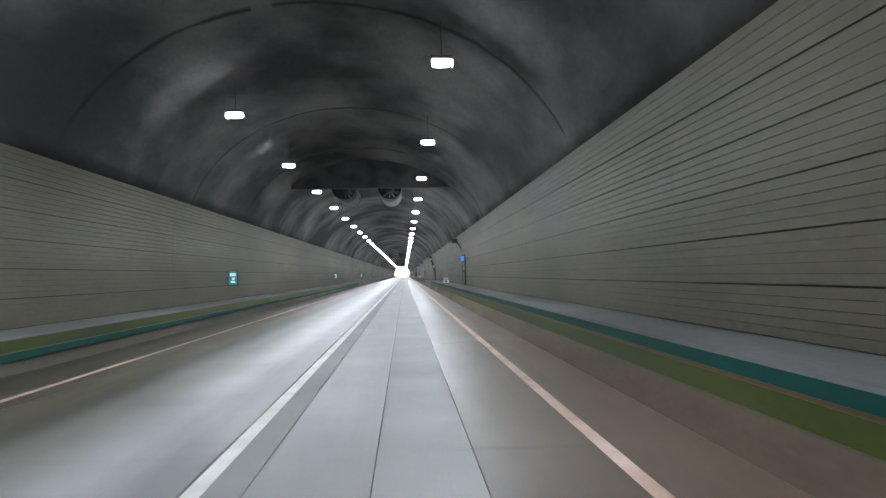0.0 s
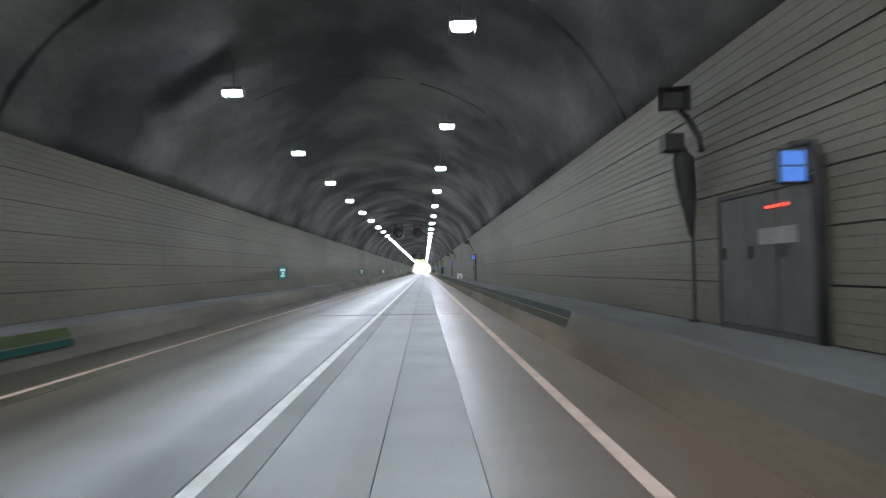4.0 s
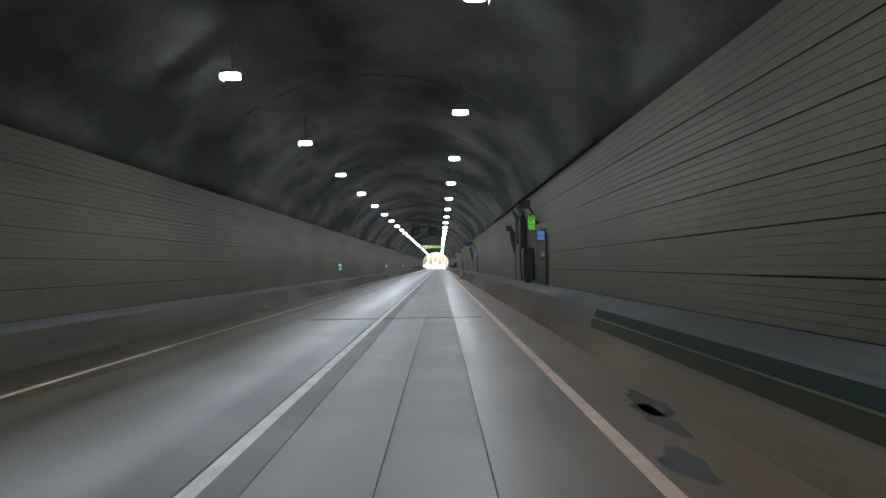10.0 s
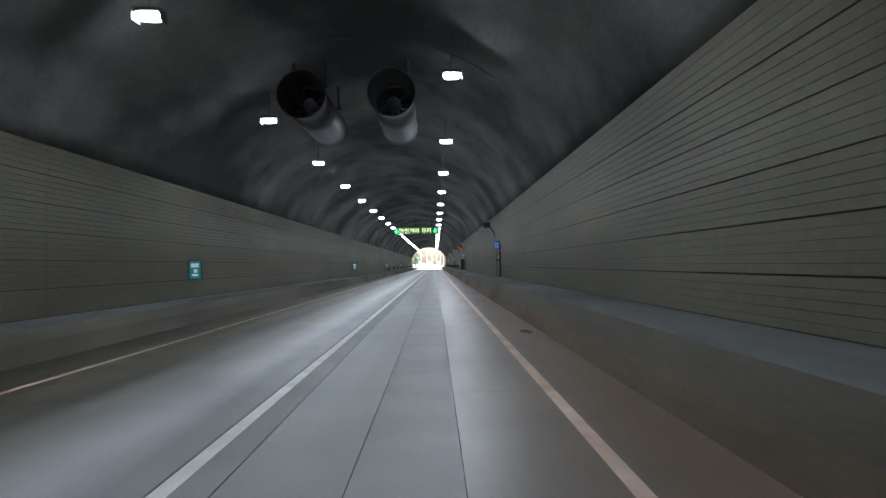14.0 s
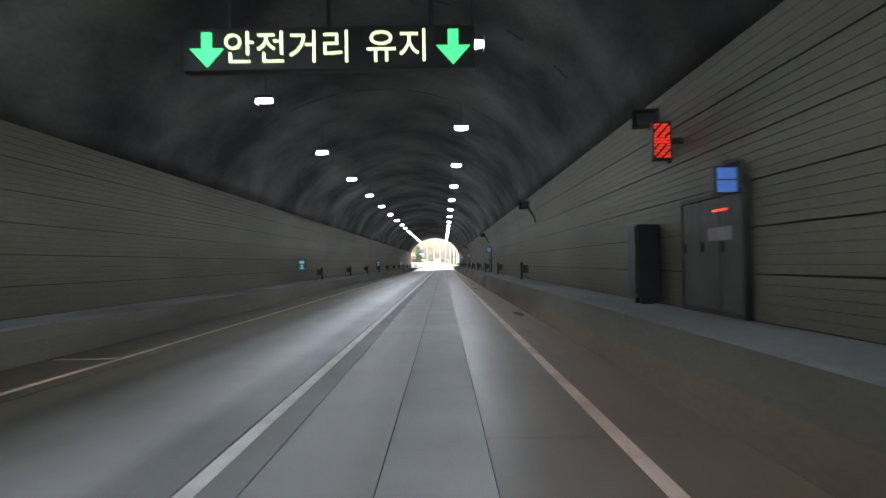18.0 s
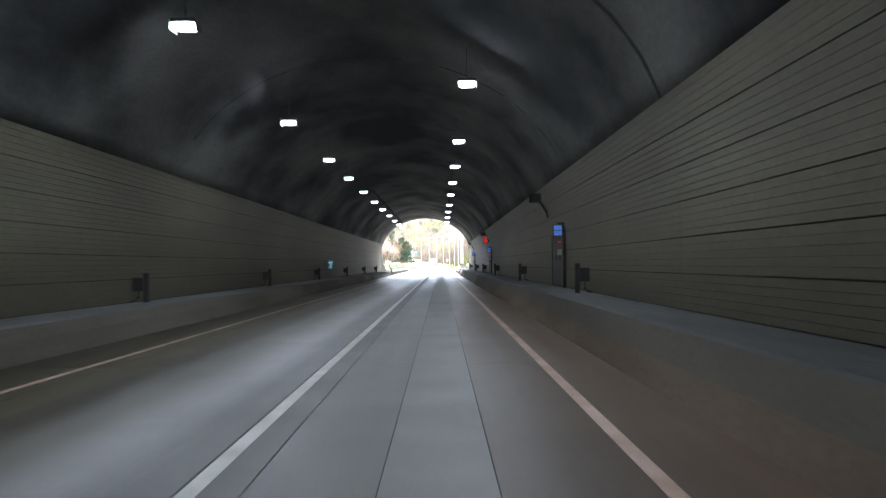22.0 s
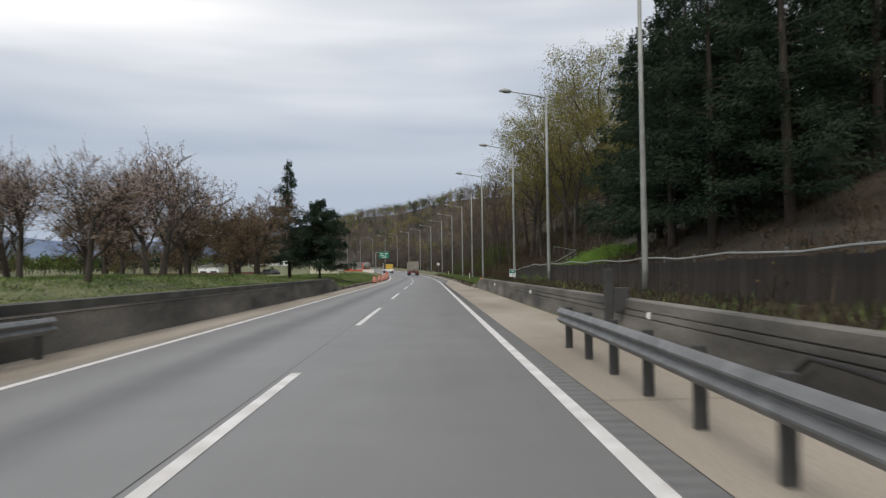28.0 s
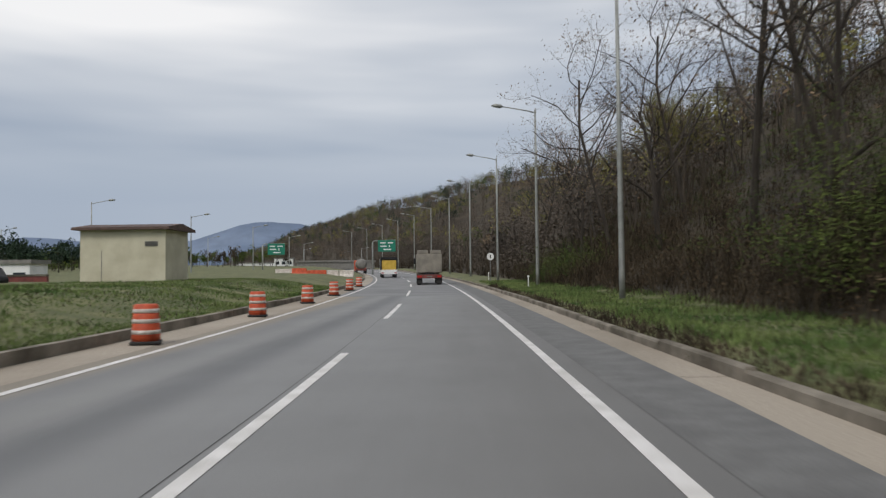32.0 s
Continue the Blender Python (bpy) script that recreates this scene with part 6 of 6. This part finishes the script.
for k in range(72):
    s = 596 + (k / 72) * 230 + rw.uniform(-2, 2)
    lat = rw.choice((rw.uniform(17, 22), rw.uniform(20, 28), rw.uniform(27, 42)))
    if 636 < s < 686 and lat < 26:
        lat = rw.uniform(27, 42)
    SPOTS[k % 4].append(spot(s, lat, rw.uniform(0, 360), rw.uniform(0.7, 1.05)))
for s, lat, i in ((612, 13.5, 1), (616, 17.0, 0), (621, 14.5, 3), (626, 19.0, 0), (629, 13.0, 3), (634, 16.5, 1), (638, 21.0, 0), (605, 16.0, 3), (608, 22.0, 0), (599, 19.0, 1), (643, 25.0, 0), (676, 19.5, 0), (679.5, 18.5, 0), (683, 22.5, 0), (686, 19.0, 0)):
    SPOTS[i].append(spot(s, lat, rw.uniform(0, 360), rw.uniform(1.0, 1.35)))
# the front row leans out over the bank
for k in range(25):
    s = 689 + k * 4.9 + rw.uniform(-1.2, 1.2)
    i = rw.choice((0, 0, 0, 1)) if s < 722 else rw.choice((3, 3, 2, 1))
    SPOTS[i].append(spot(s, (rw.uniform(11.5, 14.0) if k % 2 else rw.uniform(14.0, 18.5)) + (1.0 if s < 722 else 0.0), rw.uniform(0, 360), rw.uniform(1.4, 1.75) * (1.12 if s < 718 else 0.85 if s > 780 else 0.98)))
for (nm, p, lab, bk, lf), sp in zip(KINDS, SPOTS):
    planted(p, nm, lab, "tree", "woodland on the hillside", sp, M[bk], M[lf])


def scatter(name, label, count, seed, where, bark, leaf, kind):
    """Undergrowth: many small twiggy clumps in one mesh of kind stuff."""
    r = random.Random(seed)
    v, f, mi = [], [], []
    for _ in range(count):
        s, lat = where(r)
        q = road(s, lat)
        base = Vector((q.x, q.y, q.z + ground(s, lat) - 0.05))
        h = kind["h"] * r.uniform(0.5, 1.3)
        for _ in range(kind["twigs"]):
            a = r.uniform(0, math.tau)
            tip = base + Vector((math.cos(a) * h * r.uniform(0.1, 0.7), math.sin(a) * h * r.uniform(0.1, 0.7), h * r.uniform(0.6, 1.1)))
            w = Vector((-math.sin(a), math.cos(a), 0)) * kind["w"]
            n = len(v)
            v.extend((base - w, base + w, tip))
            f.append((n, n + 1, n + 2))
            mi.append(0)
        for _ in range(kind["leaves"]):
            c = base + Vector((r.gauss(0, h * 0.33), r.gauss(0, h * 0.33), h * r.uniform(0.1, 1.05)))
            d = Vector((r.gauss(0, 1), r.gauss(0, 1), r.gauss(0, 1))).normalized() * kind["size"] * r.uniform(0.5, 1.2)
            e = d.orthogonal().normalized() * d.length * 0.55
            n = len(v)
            v.extend((c - d, c + e, c + d, c - e))
            f.append((n, n + 1, n + 2, n + 3))
            mi.append(1)
    me = bpy.data.meshes.new(name)
    me.from_pydata(v, [], f)
    me.materials.append(bark)
    me.materials.append(leaf)
    me.polygons.foreach_set("material_index", mi)
    return tagged(new(name, me), label, "plants", kind="stuff")


def thicket(name, label, count, seed, where, stem, leaf, h, stems=22, leaves=36, size=0.05, spread=0.5):
    """Tangled undergrowth: arching stems with side twigs and scattered leaves, in one mesh of kind stuff."""
    r = random.Random(seed)
    v, f, mi = [], [], []

    def blade(a, b, w, w1):
        d = b - a
        u = Vector((-d.y, d.x, 0.02)).normalized()
        n = len(v)
        v.extend((a - u * w, a + u * w, b + u * w1, b - u * w1))
        f.append((n, n + 1, n + 2, n + 3))
        mi.append(0)

    for _ in range(count):
        s, lat = where(r)
        q = road(s, lat)
        base = Vector((q.x, q.y, q.z + ground(s, lat) - 0.08))
        tall = h * r.uniform(0.45, 1.25) * (0.75 + 0.9 * max(-0.3, noise.noise((s * 0.13, lat * 0.13, seed))))
        tips = []
        for _ in range(stems):
            a = r.uniform(0, math.tau)
            out = Vector((math.cos(a), math.sin(a), 0))
            foot = base + Vector((r.gauss(0, spread), r.gauss(0, spread), 0))
            size_ = tall * r.uniform(0.5, 1.15)
            mid = foot + out * size_ * r.uniform(0.05, 0.35) + Vector((0, 0, size_ * 0.58))
            tip = mid + out * size_ * r.uniform(0.1, 0.55) + Vector((0, 0, size_ * r.uniform(0.0, 0.42)))
            blade(foot, mid, 0.014, 0.010)
            blade(mid, tip, 0.010, 0.004)
            for _ in range(2):
                k = mid.lerp(tip, r.random())
                t2 = k + Vector((r.gauss(0, 1), r.gauss(0, 1), r.gauss(0.2, 0.6))) * size_ * 0.16
                blade(k, t2, 0.007, 0.003)
                tips.append(t2)
            tips += [tip, mid.lerp(tip, 0.5)]
        for _ in range(leaves):
            c = r.choice(tips) + Vector((r.gauss(0, 0.12), r.gauss(0, 0.12), r.gauss(0, 0.12)))
            d = Vector((r.gauss(0, 1), r.gauss(0, 1), r.gauss(0, 1))).normalized() * size * r.uniform(0.5, 1.3)
            e = d.orthogonal().normalized() * d.length * 0.6
            n = len(v)
            v.extend((c - d, c + e, c + d, c - e))
            f.append((n, n + 1, n + 2, n + 3))
            mi.append(1)
    me = bpy.data.meshes.new(name)
    me.from_pydata(v, [], f)
    me.materials.append(stem)
    me.materials.append(leaf)
    me.polygons.foreach_set("material_index", mi)
    return tagged(new(name, me), label, "plants", kind="stuff")


thicket("brown_undergrowth", "tangled brown undergrowth on the bank", 1400, 5, lambda r: (r.uniform(691, 800), 8.9 + abs(r.gauss(0, 5))), M["brush"], M["dry_leaf"], 1.7)
thicket("brown_undergrowth", "dark brown scrub high on the bank", 800, 19, lambda r: (r.uniform(686, 800), r.uniform(14, 44)), M["brush"], M["dry_leaf"], 2.4, stems=26, leaves=60, size=0.06, spread=0.9)
thicket("brown_undergrowth", "dry brown scrub under the conifers", 900, 6, lambda r: (r.uniform(582, 668), 9.2 + abs(r.gauss(0, 8))), M["brush"], M["dry_leaf"], 0.9)
thicket("green_undergrowth", "olive green shrubs among the brown scrub", 170, 7, lambda r: (r.uniform(690, 800), 10.5 + abs(r.gauss(0, 10))), M["brush"], M["leaf"], 1.5, stems=16, leaves=150, size=0.05, spread=0.7)
thicket("green_undergrowth", "tall olive green shrubs at the foot of the bank", 46, 27, lambda r: (r.uniform(735.5, 741.5), r.uniform(9.2, 14.0)), M["brush"], M["leaf"], 3.3, stems=22, leaves=460, size=0.05, spread=0.8)
thicket("green_undergrowth", "fresh green shrubs farther along the bank", 24, 29, lambda r: (r.uniform(768, 782), r.uniform(8.8, 11.0)), M["brush"], M["leaf"], 2.6, stems=18, leaves=300, size=0.06, spread=0.8)
thicket("green_undergrowth", "bright green weeds on the slope above the fence", 420, 28, lambda r: (r.uniform(669, 690), r.uniform(9.2, 16.0)), M["blade"], M["leaf_bright"], 0.55, stems=10, leaves=90, size=0.06, spread=0.5)


def far_trees(name, label, count, seed, where, bark, leaf, high, blades, size, open_):
    """Distant trees: a trunk and a ragged round crown each, in one mesh of kind stuff."""
    r = random.Random(seed)
    v, f, mi = [], [], []
    for _ in range(count):
        s, lat = where(r)
        base = sheet(s, lat) - Vector((0, 0, 0.3))
        h = high * r.uniform(0.65, 1.25)
        w = h * r.uniform(0.26, 0.4)
        for k in range(3):
            a = k * 2.09 + r.random()
            u = Vector((math.cos(a), math.sin(a), 0)) * 0.07
            n = len(v)
            v.extend((base - u, base + u, base + Vector((r.gauss(0, w * 0.4), r.gauss(0, w * 0.4), h * r.uniform(0.75, 1.0)))))
            f.append((n, n + 1, n + 2))
            mi.append(0)
        lumps = [(Vector((r.gauss(0, 1), r.gauss(0, 1), r.gauss(0.2, 0.8))).normalized() * r.uniform(0.2, 0.75), r.uniform(0.25, 0.5)) for _ in range(7)]
        for k in range(blades):
            c, rad = lumps[k % 7]
            d = c + Vector((r.gauss(0, 1), r.gauss(0, 1), r.gauss(0, 1))).normalized() * rad * r.uniform(0.5, 1) ** open_
            p = base + Vector((d.x * w, d.y * w, h * 0.62 + d.z * h * 0.42))
            e = Vector((r.gauss(0, 1), r.gauss(0, 1), r.gauss(0, 1))).normalized() * size * r.uniform(0.5, 1.2)
            g = e.orthogonal().normalized() * e.length * 0.6
            n = len(v)
            v.extend((p - e, p + g, p + e, p - g))
            f.append((n, n + 1, n + 2, n + 3))
            mi.append(1)
    me = bpy.data.meshes.new(name)
    me.from_pydata(v, [], f)
    me.materials.append(bark)
    me.materials.append(leaf)
    me.polygons.foreach_set("material_index", mi)
    return tagged(new(name, me), label, "trees", kind="stuff")


def on_hill(lo, wide, power=1.2, clumped=0.0):
    def where(r):
        for _ in range(12):
            s, lat = r.uniform(770, 1500), lo + wide * r.random() ** power
            if not clumped or noise.noise((s / 34, lat / 20, clumped)) > 0.12:
                break
        return s, lat
    return where


far_trees("hill_woods", "bare grey-brown woodland covering the far hill", 3300, 8, on_hill(11, 107), M["twig_haze"], M["twig_haze"], 8.0, 90, 0.19, 0.8)
far_trees("hill_woods", "yellow-green budding trees on the far hill", 520, 9, on_hill(20, 108, 0.9, 2.3), M["bark"], M["bud"], 7.5, 80, 0.28, 0.6)
far_trees("hill_woods", "fresh green trees on the far hill", 260, 14, on_hill(16, 110, 0.9, 7.7), M["bark"], M["leaf"], 7.0, 80, 0.28, 0.6)
far_trees("hill_woods", "reddish-brown budding trees on the far hill", 160, 15, on_hill(13, 105, 1.2, 4.4), M["bark"], M["copper"], 8.0, 70, 0.24, 0.7)
far_trees("hill_woods", "scattered dark pines on the hill crest", 160, 10, on_hill(45, 85, 1.0), M["bark"], M["needle"], 9.0, 100, 0.34, 0.6)
scatter("brown_undergrowth", "pale brown scrub along the foot of the far hill", 1500, 18, lambda r: (r.uniform(785, 990), 8.8 + 26 * r.random() ** 1.4), M["brush"], M["twig_haze"], dict(h=2.6, twigs=18, w=0.025, leaves=22, size=0.16))
far_trees("hill_woods", "budding trees high on the near slope", 160, 16, lambda r: (r.uniform(680, 790), 32 + 70 * r.random()), M["bark"], M["bud"], 8.0, 160, 0.2, 0.6)
far_trees("hill_woods", "bare brown trees high on the near slope", 260, 17, lambda r: (r.uniform(680, 790), 28 + 75 * r.random()), M["bark"], M["brush"], 8.5, 130, 0.18, 0.8)
scatter("far_hedge", "low far trees along the plain", 500, 12, lambda r: (r.uniform(900, 1150), -60 - 240 * r.random()), M["bark"], M["leaf"], dict(h=4.5, twigs=6, w=0.05, leaves=40, size=0.5))



far_trees("far_pines", "dark pine wood behind the gatehouse", 70, 31, lambda r: (r.uniform(850, 905), r.uniform(-92, -62)), M["bark"], M["needle"], 7.5, 260, 0.24, 0.6)
far_trees("far_hedge", "olive green trees beyond the far carriageway", 60, 32, lambda r: (r.uniform(850, 930), r.uniform(-130, -92)), M["bark"], M["leaf"], 6.5, 200, 0.26, 0.6)
far_trees("far_hedge", "mixed trees along the foot of the mountain", 240, 33, lambda r: (r.uniform(930, 1150), -18 - 200 * r.random()), M["bark"], M["leaf"], 6.0, 90, 0.34, 0.6)
far_trees("far_hedge", "brown bare trees along the foot of the mountain", 160, 34, lambda r: (r.uniform(930, 1150), -18 - 200 * r.random()), M["bark"], M["brush"], 6.0, 90, 0.3, 0.7)
planted(broad_tree(71, 3.2, M["bark"], M["leaf"], dict(BROAD, kids=(9, 7, 6, 4), leaves=14, size=0.09, fuzz=0.12), 3, 0.4, 0.08), "round_shrub", "clipped round evergreen shrub near the hut", "shrub", "", [(-37.5, 800.0, 0.7, 0, 1.25)], M["bark"], M["leaf"])


def lawn(name, label, count, seed, where, h, mats):
    r = random.Random(seed)
    v, f, mi = [], [], []
    for _ in range(count):
        s, lat = where(r)
        q = road(s, lat)
        b = Vector((q.x, q.y, q.z + ground(s, lat) - 0.02))
        a = r.uniform(0, math.tau)
        w = Vector((math.cos(a), math.sin(a), 0)) * 0.022
        hh = h * r.uniform(0.4, 1.4) * (0.55 + 0.9 * max(0, noise.noise((s * 0.35, lat * 0.35, 1.0)) + 0.35))
        n = len(v)
        v.extend((b - w, b + w, b + Vector((r.gauss(0, hh * 0.35), r.gauss(0, hh * 0.35), hh))))
        f.append((n, n + 1, n + 2))
        mi.append(0 if r.random() < 0.86 else 1)
    me = bpy.data.meshes.new(name)
    me.from_pydata(v, [], f)
    for m in mats:
        me.materials.append(m)
    me.polygons.foreach_set("material_index", mi)
    tagged(new(name, me), label, "grass", kind="stuff")


lawn("grass_tufts", "tufted spring grass on the right verge", 70000, 21, lambda r: (r.uniform(688, 790), r.uniform(4.75, 9.2)), 0.17, [M["blade"], M["brush"]])
lawn("grass_tufts", "long spring grass on the left verge", 150000, 22, lambda r: (r.uniform(625, 780), -7.5 - 15 * r.random() ** 1.5), 0.13, [M["blade"], M["brush"]])
lawn("dry_grass", "thin dry grass and scrub behind the low wall", 22000, 23, lambda r: (r.uniform(600, 690), r.uniform(5.2, 8.6)), 0.26, [M["brush"], M["blade"]])
lawn("dead_stalks", "dry stalks hanging over the broken kerb", 9000, 24, lambda r: (r.uniform(690, 780), r.gauss(4.58, 0.12)), 0.16, [M["brush"], M["brush"]])
